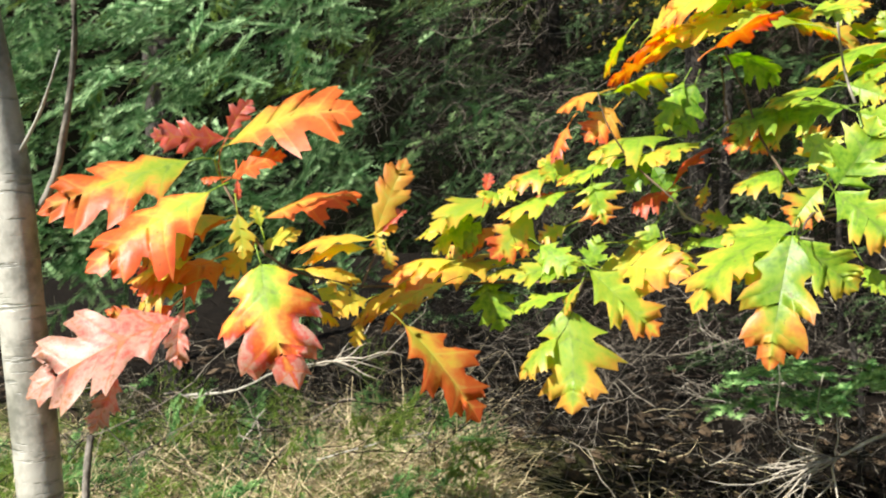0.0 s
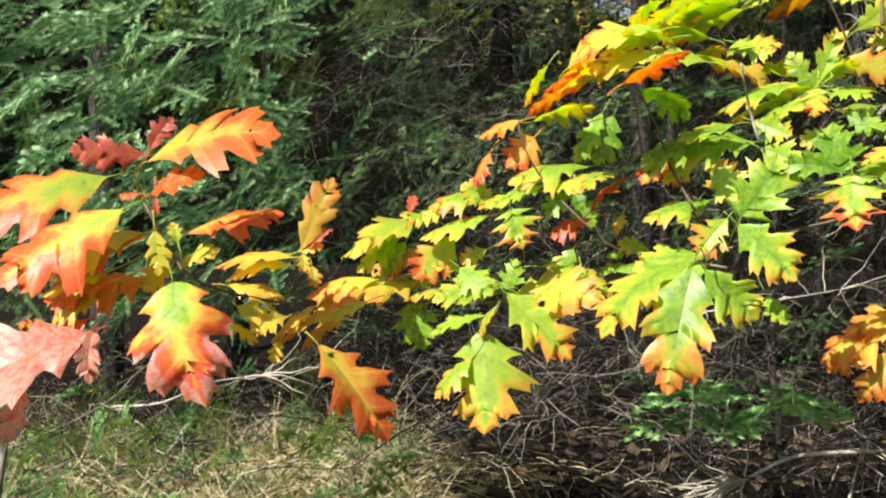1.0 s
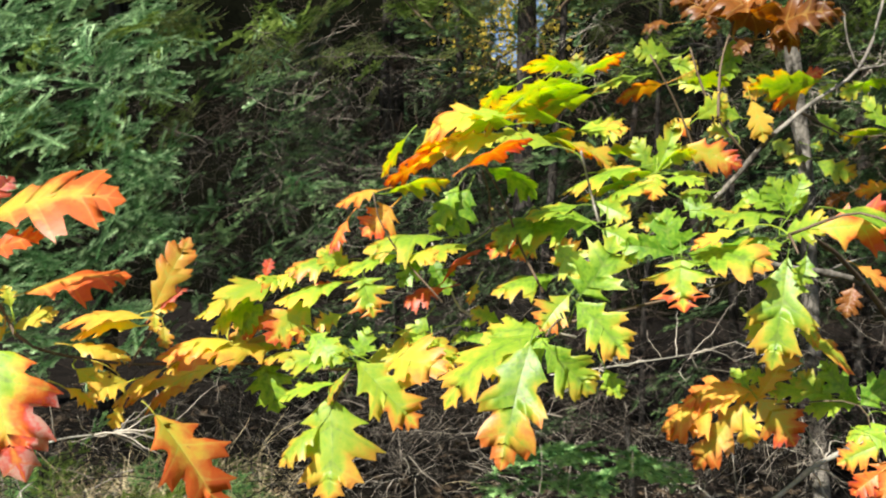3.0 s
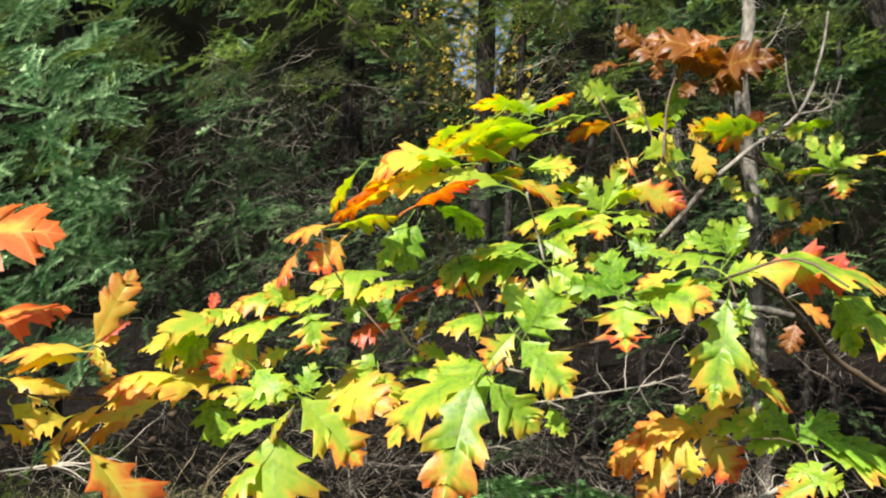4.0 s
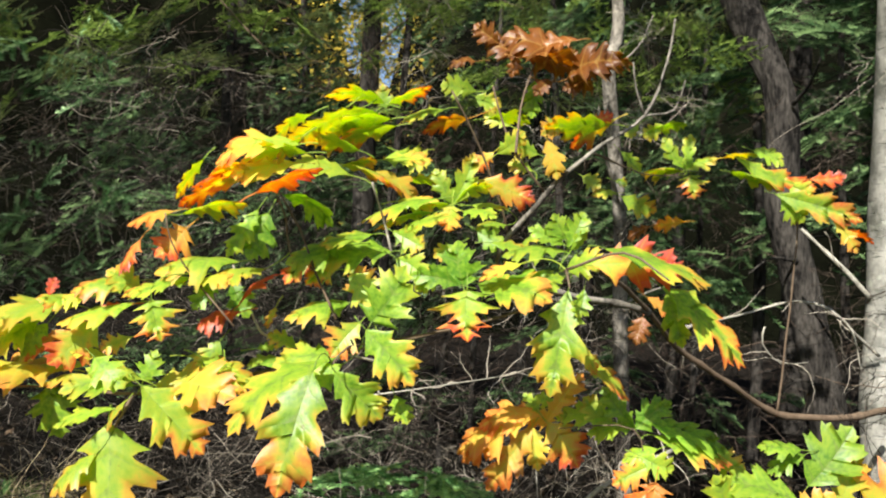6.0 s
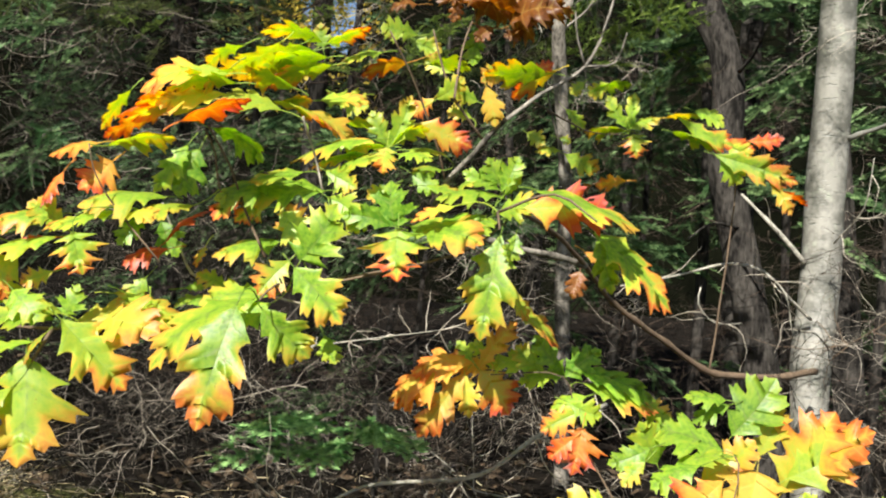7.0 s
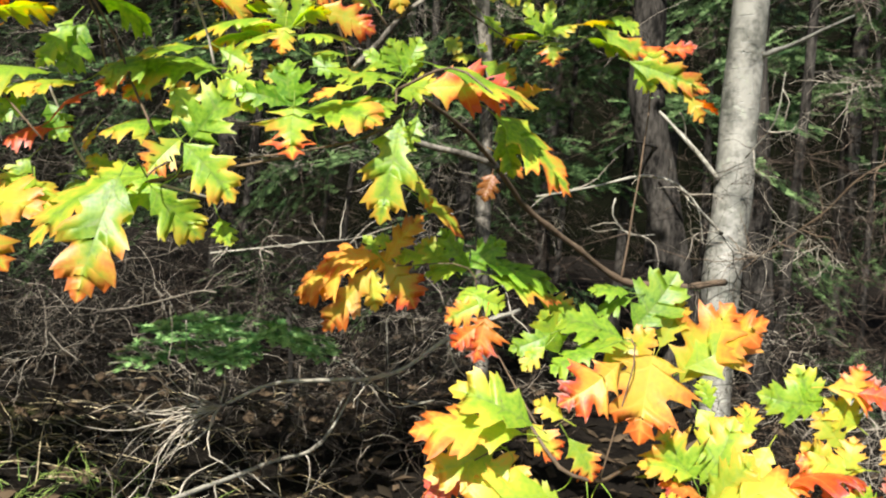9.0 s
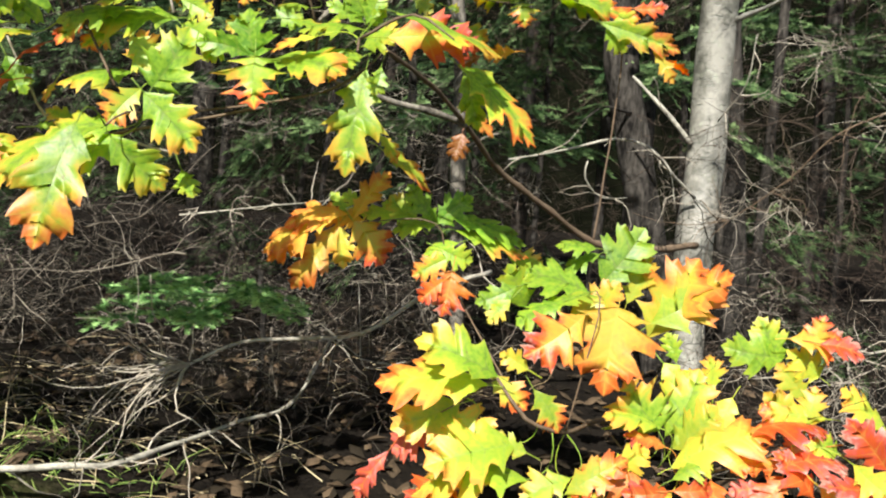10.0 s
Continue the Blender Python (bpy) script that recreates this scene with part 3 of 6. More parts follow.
leaf(b_left, (-0.2205, 1.1202, 1.3698), (-0.1732, 1.0822, 1.2029), (0.03, -0.94, 0.35), 0.83, 0.10, 1.00, warp=1.5, turned=.22)
leaf(b_left, (-0.0951, 1.4065, 1.2556), (-0.1097, 1.4065, 1.2108), (-0.06, -0.99, 0.12), 0.62, 0.33, 0.42)
leaf(b_left, (-0.0259, 1.2045, 1.2653), (0.0741, 1.1632, 1.1257), (0.57, -0.58, 0.58), 0.72, 0.32, 0.78, turned=.25)
leaf(b_left, (-0.0647, 1.5860, 1.4064), (0.0010, 1.5847, 1.5444), (-0.05, -0.99, 0.11), 0.51, 0.38, 0.60)
leaf(b_left, (-0.0574, 1.5907, 1.4006), (-0.0033, 1.5878, 1.4450), (-0.56, -0.50, 0.66), 0.72, 0.93, 0.97)
leaf(b_left, (-0.0704, 1.5928, 1.4012), (-0.0210, 1.5894, 1.4132), (-0.20, -0.75, 0.63), 0.72, 0.28, 0.42)
leaf(b_left, (-0.0618, 1.5882, 1.3976), (-0.0592, 1.5870, 1.3606), (-0.05, -0.99, 0.15), 0.82, 0.26, 0.50)
leaf(b_left, (-0.0757, 1.5312, 1.3913), (-0.2226, 1.5418, 1.3747), (-0.13, -0.30, 0.94), 0.72, 0.32, 0.62)
leaf(b_left, (-0.0818, 1.5483, 1.3755), (-0.2044, 1.5568, 1.3491), (-0.22, -0.30, 0.93), 0.72, 0.28, 0.45)
leaf(b_left, (-0.2478, 1.3138, 1.3838), (-0.1796, 1.3094, 1.4121), (-0.36, -0.49, 0.79), 0.72, 0.24, 0.36)
leaf(b_left, (-0.2356, 1.2500, 1.4215), (-0.2460, 1.2517, 1.4544), (0.05, -0.98, 0.20), 0.74, 0.20, 0.30)
leaf(b_left, (-0.1974, 1.5315, 1.3415), (-0.0947, 1.5231, 1.3141), (0.17, -0.54, 0.82), 0.72, 0.34, 0.42)
leaf(b_left, (-0.1678, 1.3901, 1.3145), (-0.1016, 1.3839, 1.2707), (0.40, -0.61, 0.69), 0.72, 0.22, 0.36)
leaf(b_left, (-0.1835, 1.3914, 1.2837), (-0.1310, 1.3865, 1.2501), (0.43, -0.52, 0.74), 0.72, 0.32, 0.50)
leaf(b_left, (-0.0347, 1.4184, 1.3079), (-0.1134, 1.4226, 1.2450), (-0.58, -0.41, 0.70), 0.72, 0.32, 0.46)
leaf(b_left, (0.1482, 1.6245, 1.2938), (0.1750, 1.6199, 1.1962), (-0.16, -0.98, 0.13), 1.02, 0.06, 0.13, warp=1.6)
leaf(b_left, (0.1344, 1.5931, 1.4525), (0.0110, 1.6007, 1.3866), (-0.46, -0.31, 0.83), 0.72, 0.12, 0.32)
leaf(b_left, (0.1344, 1.6016, 1.4307), (0.0430, 1.6065, 1.3575), (-0.55, -0.54, 0.64), 0.72, 0.10, 0.28)
leaf(b_left, (0.1392, 1.5999, 1.4162), (0.0978, 1.6014, 1.3529), (-0.14, -0.98, 0.16), 0.67, 0.08, 0.14)
leaf(b_left, (0.1784, 1.6052, 1.4068), (0.1014, 1.6093, 1.3414), (-0.61, -0.39, 0.69), 0.72, 0.60, 0.74)
leaf(b_left, (0.2227, 1.5046, 1.4274), (0.1441, 1.5084, 1.3473), (-0.11, -0.99, 0.06), 0.82, 0.20, 0.88)
leaf(b_left, (0.0788, 1.5789, 1.3436), (-0.0415, 1.5874, 1.3206), (-0.20, -0.33, 0.92), 0.72, 0.28, 0.62)
leaf(b_left, (0.0724, 1.5778, 1.3244), (-0.0432, 1.5854, 1.2838), (-0.33, -0.26, 0.90), 0.72, 0.24, 0.42)
leaf(b_left, (0.0591, 1.4882, 1.3088), (-0.0459, 1.4946, 1.2518), (-0.45, -0.45, 0.77), 0.72, 0.28, 0.52)
leaf(b_left, (-0.0005, 1.4311, 1.2955), (-0.0964, 1.4368, 1.2405), (-0.49, -0.31, 0.82), 0.72, 0.33, 0.60)
leaf(b_left, (0.0040, 1.4417, 1.2746), (-0.0625, 1.4455, 1.2278), (-0.55, -0.37, 0.75), 0.72, 0.48, 0.62)
leaf(b_left, (0.2844, 1.3830, 1.3238), (0.1661, 1.3915, 1.3116), (-0.13, -0.57, 0.81), 0.72, 0.08, 0.26)
leaf(b_left, (0.3003, 1.3984, 1.3301), (0.3204, 1.3983, 1.3850), (-0.27, -0.94, 0.20), 0.94, 0.07, 0.12, warp=1.6)
leaf(b_left, (0.2957, 1.3694, 1.3239), (0.4016, 1.3384, 1.2105), (0.07, -0.94, 0.32), 0.72, 0.14, 0.64)
leaf(b_left, (0.3975, 1.4230, 1.3715), (0.5015, 1.4136, 1.3140), (0.24, -0.79, 0.57), 0.72, 0.14, 0.48)
leaf(b_left, (0.4415, 1.4043, 1.3549), (0.4533, 1.4017, 1.2901), (-0.36, -0.93, 0.10), 0.93, 0.14, 0.52, warp=1.6)
leaf(b_left, (0.2527, 1.3575, 1.2885), (0.1613, 1.3636, 1.2593), (-0.31, -0.32, 0.90), 0.72, 0.10, 0.20)
leaf(b_left, (0.2456, 1.3515, 1.2656), (0.2422, 1.3172, 1.0925), (-0.25, -0.92, 0.30), 0.89, 0.12, 0.50, warp=1.15)
leaf(b_left, (0.2272, 1.3421, 1.2156), (0.1633, 1.3452, 1.1507), (-0.64, -0.48, 0.60), 0.72, 0.12, 0.44)
leaf(b_left, (0.3031, 1.3639, 1.4718), (0.3227, 1.3606, 1.4014), (-0.30, -0.95, 0.09), 1.15, 0.10, 0.68, warp=1.6)
leaf(b_left, (0.4686, 1.4274, 1.4536), (0.3899, 1.4324, 1.4189), (-0.37, -0.51, 0.78), 0.72, 0.85, 0.88)
leaf(b_left, (0.4589, 1.4074, 1.4650), (0.5308, 1.4036, 1.5272), (-0.65, -0.12, 0.75), 0.72, 0.85, 0.90)
leaf(b_left, (0.4212, 1.4171, 1.5097), (0.3791, 1.4188, 1.4549), (-0.23, -0.95, 0.22), 0.75, 0.03, 0.10)
leaf(b_left, (0.3369, 1.4167, 1.6311), (0.2597, 1.4217, 1.5999), (-0.33, -0.61, 0.72), 0.72, 0.42, 0.70)
leaf(b_left, (0.3614, 1.4257, 1.6020), (0.3093, 1.4281, 1.5476), (-0.11, -0.99, 0.06), 1.03, 0.48, 0.86, warp=1.6)
leaf(b_left, (0.2854, 1.4509, 1.5779), (0.2522, 1.4517, 1.5118), (-0.79, -0.46, 0.39), 0.72, 0.60, 0.97)
leaf(b_left, (0.4147, 1.3771, 1.6799), (0.3407, 1.3816, 1.6379), (-0.41, 0.49, 0.77), 0.72, 0.55, 0.94)
leaf(b_left, (0.3480, 1.3747, 1.6240), (0.4592, 1.3669, 1.6480), (-0.19, 0.23, 0.95), 0.72, 0.13, 0.38)
leaf(b_left, (0.3804, 1.3878, 1.7264), (0.3363, 1.3891, 1.6508), (-0.75, 0.50, 0.44), 0.72, 0.13, 0.45)
leaf(b_left, (0.4740, 1.2975, 1.7106), (0.3516, 1.3055, 1.6648), (-0.31, 0.32, 0.90), 0.72, 0.45, 0.78)
leaf(b_left, (0.4784, 1.2587, 1.6926), (0.3596, 1.2666, 1.6534), (-0.29, 0.26, 0.92), 0.72, 0.20, 0.60)
leaf(b_left, (0.4286, 1.1335, 1.6471), (0.5294, 1.1271, 1.6934), (-0.36, 0.40, 0.84), 0.72, 0.68, 0.94)
leaf(b_left, (0.6188, 1.3622, 1.7382), (0.7531, 1.3509, 1.6919), (0.32, -0.03, 0.95), 0.72, 0.17, 0.68)
leaf(b_left, (0.4884, 1.4198, 1.6466), (0.4345, 1.4214, 1.5543), (-0.25, -0.94, 0.22), 0.45, 0.07, 0.20)
leaf(b_left, (0.5099, 1.4229, 1.6415), (0.4758, 1.4231, 1.5510), (-0.31, -0.92, 0.21), 0.88, 0.03, 0.10)
leaf(b_left, (0.4528, 1.4015, 1.5466), (0.3091, 1.4116, 1.5184), (-0.20, -0.34, 0.92), 0.72, 0.10, 0.40)
leaf(b_left, (0.3779, 1.4069, 1.5154), (0.2678, 1.4140, 1.4710), (-0.37, -0.36, 0.86), 0.72, 0.08, 0.22)
leaf(b_left, (0.2884, 1.4772, 1.5042), (0.1745, 1.4851, 1.4783), (-0.22, -0.51, 0.83), 0.72, 0.10, 0.60)
leaf(b_left, (0.1399, 1.5008, 1.4702), (0.1498, 1.5010, 1.5049), (-0.15, -0.98, 0.15), 0.69, 0.88, 0.93)
leaf(b_left, (0.2849, 1.4692, 1.4629), (0.1555, 1.4779, 1.4205), (-0.31, -0.39, 0.87), 0.72, 0.10, 0.40)
leaf(b_left, (0.2688, 1.4673, 1.4584), (0.2223, 1.4704, 1.4431), (-0.29, -0.59, 0.75), 0.72, 0.85, 0.90)
leaf(b_left, (0.4971, 1.2892, 1.6646), (0.5947, 1.2806, 1.6130), (0.47, 0.15, 0.87), 0.72, 0.03, 0.10)
leaf(b_left, (0.5812, 1.3143, 1.5838), (0.5219, 1.3167, 1.5072), (-0.71, -0.45, 0.54), 0.72, 0.10, 0.83)
leaf(b_left, (0.5026, 1.1678, 1.7439), (0.4685, 1.1826, 1.6997), (-0.53, 0.60, 0.61), 0.72, 0.11, 0.42)
leaf(b_left, (0.4819, 1.2492, 1.7054), (0.3766, 1.2872, 1.6854), (-0.05, 0.34, 0.94), 0.72, 0.34, 0.75)
leaf(b_left, (0.8017, 1.2922, 1.6810), (0.6606, 1.3450, 1.6263), (-0.43, -0.27, 0.86), 0.72, 0.08, 0.44)
leaf(b_left, (0.6637, 1.2515, 1.6036), (0.5715, 1.2853, 1.5784), (-0.37, -0.37, 0.85), 0.72, 0.07, 0.36)
leaf(b_left, (0.7066, 1.2751, 1.5759), (0.5690, 1.3249, 1.5487), (-0.33, -0.44, 0.83), 0.72, 0.05, 0.31)
# b_mid middle spray
leaf(b_mid, (0.6410, 1.2991, 1.5843), (0.5191, 1.3072, 1.5434), (-0.32, -0.37, 0.87), 0.72, 0.04, 0.14)
leaf(b_mid, (0.6098, 1.3154, 1.5598), (0.5590, 1.3178, 1.5087), (-0.46, -0.78, 0.42), 0.72, 0.07, 0.74)
leaf(b_mid, (0.6408, 1.3151, 1.4792), (0.5251, 1.3229, 1.4449), (-0.27, -0.53, 0.80), 0.72, 0.07, 0.40)
leaf(b_mid, (0.6444, 1.2515, 1.4478), (0.5924, 1.2538, 1.3855), (-0.33, -0.89, 0.32), 0.86, 0.15, 0.66, 2)
leaf(b_mid, (0.5274, 1.1216, 1.3750), (0.4715, 1.0908, 1.1899), (-0.42, -0.83, 0.36), 0.61, 0.07, 0.66)
leaf(b_mid, (0.5910, 1.2606, 1.3802), (0.4224, 1.2400, 1.2572), (-0.54, -0.30, 0.79), 0.72, 0.09, 0.45)
leaf(b_mid, (0.5943, 1.2317, 1.3650), (0.6829, 1.2229, 1.2818), (-0.31, -0.95, -0.05), 0.71, 0.07, 0.34)
leaf(b_mid, (0.5602, 1.4700, 1.3636), (0.4922, 1.4747, 1.3490), (-0.22, -0.34, 0.91), 0.72, 0.10, 0.16)
leaf(b_mid, (0.5142, 1.4933, 1.3812), (0.5501, 1.4908, 1.3859), (-0.13, -0.98, 0.17), 0.64, 0.07, 0.12)
leaf(b_mid, (0.6556, 1.2261, 1.4486), (0.7035, 1.1934, 1.5504), (-0.49, -0.87, 0.04), 0.95, 0.05, 0.22, warp=1.6)
leaf(b_mid, (0.6376, 1.2009, 1.4368), (0.7156, 1.1651, 1.3463), (-0.44, -0.89, 0.13), 0.73, 0.07, 0.46)
leaf(b_mid, (1.0947, 1.4600, 1.9835), (1.0909, 1.4669, 1.8966), (-0.54, -0.84, 0.07), 0.68, 0.04, 0.10)
leaf(b_mid, (0.9752, 1.4525, 1.8805), (1.0641, 1.4217, 1.8764), (0.14, 0.27, 0.95), 0.72, 0.10, 0.20)
leaf(b_mid, (1.1987, 1.3190, 1.8728), (1.0613, 1.3678, 1.8599), (0.11, 0.53, 0.84), 0.72, 0.09, 0.50)
leaf(b_mid, (1.2814, 1.4222, 1.9110), (1.1879, 1.4593, 1.8413), (-0.18, 0.75, 0.64), 0.72, 0.33, 0.80)
leaf(b_mid, (0.9019, 1.3366, 1.7300), (1.0139, 1.3000, 1.6918), (-0.40, -0.91, -0.04), 0.57, 0.28, 0.95)
leaf(b_mid, (0.8622, 1.3603, 1.6792), (0.8217, 1.3699, 1.7501), (-0.47, -0.88, -0.00), 0.57, 0.09, 0.20)
leaf(b_mid, (0.8533, 1.3422, 1.6773), (0.8864, 1.3239, 1.7829), (-0.46, -0.89, 0.09), 0.45, 0.10, 0.34)
leaf(b_mid, (0.8319, 1.3105, 1.6736), (0.7594, 1.3367, 1.6592), (-0.05, 0.38, 0.92), 0.72, 0.10, 0.32)
leaf(b_mid, (0.8555, 1.3345, 1.6823), (0.9241, 1.3083, 1.7176), (-0.17, 0.61, 0.78), 0.72, 0.14, 0.30)
leaf(b_mid, (0.8257, 1.2856, 1.6692), (0.8233, 1.2897, 1.6183), (-0.44, -0.90, -0.05), 1.08, 0.20, 0.66, warp=1.6)
leaf(b_mid, (0.9998, 1.1515, 1.5958), (1.0251, 1.1384, 1.6623), (-0.56, -0.82, 0.15), 0.67, 0.07, 0.15)
leaf(b_mid, (1.0243, 1.1749, 1.5852), (0.9013, 1.2184, 1.5758), (-0.18, -0.30, 0.94), 0.72, 0.09, 0.18)
leaf(b_mid, (1.0022, 1.1427, 1.5907), (1.0289, 1.1311, 1.6267), (-0.06, 0.94, 0.34), 0.72, 0.09, 0.20)
leaf(b_mid, (0.8223, 1.2133, 1.5191), (0.8085, 1.2128, 1.6011), (-0.48, -0.87, 0.04), 1.07, 0.03, 0.08, warp=1.6)
leaf(b_mid, (0.8093, 1.1989, 1.5189), (0.7222, 1.2285, 1.5318), (-0.37, -0.93, 0.10), 0.51, 0.03, 0.10)
leaf(b_mid, (0.8005, 1.1496, 1.5117), (0.7984, 1.1349, 1.4230), (-0.46, -0.87, 0.16), 1.15, 0.12, 0.84, 2, warp=1.6)
leaf(b_mid, (0.9127, 1.1645, 1.5623), (0.8419, 1.1915, 1.5280), (-0.50, -0.29, 0.81), 0.72, 0.20, 0.70)
leaf(b_mid, (0.8877, 1.2084, 1.5211), (1.0040, 1.1666, 1.5404), (-0.31, -0.48, 0.82), 0.72, 0.05, 0.13)
leaf(b_mid, (1.0014, 1.1839, 1.5351), (0.9551, 1.2029, 1.4903), (-0.72, -0.27, 0.63), 0.72, 0.08, 0.85)
leaf(b_mid, (1.0025, 1.0762, 1.5630), (1.1456, 0.9948, 1.5564), (-0.53, -0.84, 0.08), 0.58, 0.20, 0.92, 1, turned=.2)
leaf(b_mid, (0.9764, 0.9957, 1.5886), (1.1479, 0.9392, 1.5356), (0.10, -0.50, 0.86), 0.72, 0.07, 0.42)
leaf(b_mid, (1.1181, 1.0273, 1.5278), (1.2524, 0.9676, 1.3964), (0.15, -0.83, 0.53), 0.72, 0.07, 0.78)
leaf(b_mid, (1.1547, 1.0647, 1.5194), (1.1904, 1.0585, 1.4220), (-0.63, -0.77, -0.05), 0.51, 0.07, 0.20)
leaf(b_mid, (1.0076, 1.1571, 1.5173), (0.9776, 1.1588, 1.3231), (-0.57, -0.80, 0.19), 0.56, 0.07, 0.40)
leaf(b_mid, (1.0986, 1.2504, 1.3837), (1.1969, 1.2211, 1.3058), (0.25, -0.76, 0.60), 0.72, 0.18, 0.74)
leaf(b_mid, (1.0719, 1.2215, 1.4097), (1.1116, 1.2110, 1.3580), (0.08, -0.96, 0.26), 0.72, 0.20, 0.60)
# b_top upper spray
leaf(b_top, (0.9298, 1.4553, 1.8767), (0.8391, 1.4894, 1.8400), (-0.11, 0.58, 0.81), 0.72, 0.50, 0.84)
leaf(b_top, (1.0564, 1.3375, 1.8277), (1.0823, 1.3338, 1.7460), (-0.58, -0.82, -0.01), 0.64, 0.34, 0.42)
leaf(b_top, (1.0053, 1.1704, 1.6017), (0.9382, 1.1920, 1.6301), (-0.40, -0.91, -0.02), 0.51, 0.07, 0.15)
leaf(b_top, (1.0029, 1.1670, 1.6117), (0.9793, 1.1723, 1.6589), (-0.55, -0.83, -0.04), 1.00, 0.07, 0.14, warp=1.6)
leaf(b_top, (0.7220, 1.3942, 1.8708), (0.6093, 1.4331, 1.8780), (0.15, 0.25, 0.96), 0.72, 0.11, 0.46)
leaf(b_top, (0.7489, 1.4540, 1.8859), (0.8309, 1.4228, 1.9257), (-0.29, 0.37, 0.88), 0.72, 0.11, 0.75)
leaf(b_top, (0.7344, 1.4255, 1.8699), (0.7255, 1.4255, 1.9183), (-0.42, -0.90, 0.05), 0.92, 0.09, 0.36, warp=1.6)
leaf(b_top, (0.7191, 1.3454, 1.8318), (0.5721, 1.4003, 1.7760), (-0.19, 0.41, 0.89), 0.72, 0.11, 0.42)
leaf(b_top, (0.7009, 1.3745, 1.8462), (0.6225, 1.4046, 1.8030), (-0.20, 0.59, 0.78), 0.72, 0.09, 0.36)
leaf(b_top, (0.7359, 1.3657, 1.8236), (0.6103, 1.4129, 1.7700), (-0.23, 0.39, 0.89), 0.72, 0.15, 0.71)
leaf(b_top, (0.6537, 1.3327, 1.7628), (0.5528, 1.3664, 1.7877), (0.30, 0.19, 0.94), 0.72, 0.11, 0.46)
leaf(b_top, (0.5358, 1.2330, 1.8002), (0.4798, 1.2556, 1.7528), (-0.46, 0.46, 0.76), 0.72, 0.11, 0.48)
leaf(b_top, (0.4978, 1.1629, 1.7336), (0.3756, 1.2080, 1.6956), (-0.40, -0.36, 0.85), 0.72, 0.15, 0.66)
leaf(b_top, (0.5105, 1.1528, 1.7195), (0.4087, 1.1899, 1.6960), (-0.08, 0.38, 0.92), 0.72, 0.11, 0.48)
leaf(b_top, (0.7962, 1.3038, 1.6549), (0.6937, 1.3420, 1.6173), (-0.20, 0.36, 0.91), 0.72, 0.08, 0.48)
leaf(b_top, (0.8724, 1.4544, 1.8889), (0.7859, 1.4869, 1.8540), (-0.48, -0.46, 0.75), 0.72, 0.08, 0.38)
leaf(b_top, (0.6403, 1.3890, 1.7386), (0.7012, 1.3669, 1.7516), (-0.05, 0.41, 0.91), 0.72, 0.09, 0.46)
# b_dead withered brown leaves
leaf(b_dead, (1.1183, 1.3767, 2.0162), (0.9867, 1.4202, 2.0545), (-0.09, -0.80, 0.60), 0.72, 1.18, 1.26)
leaf(b_dead, (1.0125, 1.3925, 2.0048), (1.1684, 1.3421, 1.9419), (0.40, 0.11, 0.91), 0.72, 1.16, 1.22)
leaf(b_dead, (0.9870, 1.4323, 2.0419), (0.9318, 1.4491, 2.0796), (-0.50, -0.85, -0.16), 0.84, 1.20, 1.26)
leaf(b_dead, (1.1321, 1.3528, 2.0516), (1.0476, 1.3842, 2.0214), (-0.46, -0.58, 0.67), 0.72, 1.12, 1.20)
leaf(b_dead, (1.1355, 1.3192, 1.9606), (1.2231, 1.2860, 2.0019), (-0.16, 0.57, 0.81), 0.72, 1.18, 1.30)
leaf(b_dead, (0.9406, 1.4439, 1.9990), (0.8850, 1.4644, 1.9803), (-0.44, -0.53, 0.72), 0.72, 1.20, 1.30)
leaf(b_dead, (1.0205, 1.4184, 2.0182), (1.0139, 1.4238, 1.9701), (-0.50, -0.86, 0.08), 0.74, 1.10, 1.18)
# b_far sprays near the trunk
leaf(b_far, (1.8158, 1.8257, 1.8917), (1.7436, 1.8448, 1.9865), (-0.61, -0.78, -0.15), 0.43, 0.09, 0.20)
leaf(b_far, (1.8069, 1.8107, 1.8892), (1.8105, 1.8025, 1.9972), (-0.67, -0.74, 0.08), 0.45, 0.09, 0.24)
leaf(b_far, (1.8037, 1.8070, 1.8917), (1.8868, 1.7755, 1.9300), (-0.51, -0.53, 0.68), 0.72, 0.12, 0.32)
leaf(b_far, (1.8261, 1.8190, 1.8787), (1.8420, 1.8180, 1.8080), (-0.68, -0.73, -0.01), 1.15, 0.14, 0.80, warp=1.6)
leaf(b_far, (1.8204, 1.8356, 1.8884), (1.6948, 1.8802, 1.8758), (-0.01, 0.24, 0.97), 0.72, 0.14, 0.42)
leaf(b_far, (1.6686, 1.9646, 1.8247), (1.5965, 1.9905, 1.8138), (-0.35, -0.74, 0.58), 0.72, 0.14, 0.38)
leaf(b_far, (1.6758, 1.9526, 1.8157), (1.7850, 1.9170, 1.7761), (-0.42, -0.90, -0.08), 0.66, 0.10, 0.44)
leaf(b_far, (1.8399, 1.8565, 1.7437), (1.7511, 1.8888, 1.7225), (0.09, 0.70, 0.71), 0.72, 0.45, 0.62)
leaf(b_far, (1.7612, 1.9191, 1.7265), (1.6988, 1.9434, 1.6877), (0.14, 0.93, 0.35), 0.72, 1.10, 1.18)
leaf(b_far, (1.6532, 1.9249, 1.9444), (1.7139, 1.9075, 1.8854), (-0.54, -0.83, -0.14), 0.57, 0.09, 0.20)
leaf(b_far, (1.7173, 1.8812, 2.0015), (1.8274, 1.8410, 2.0299), (-0.09, 0.40, 0.91), 0.72, 0.08, 0.16)
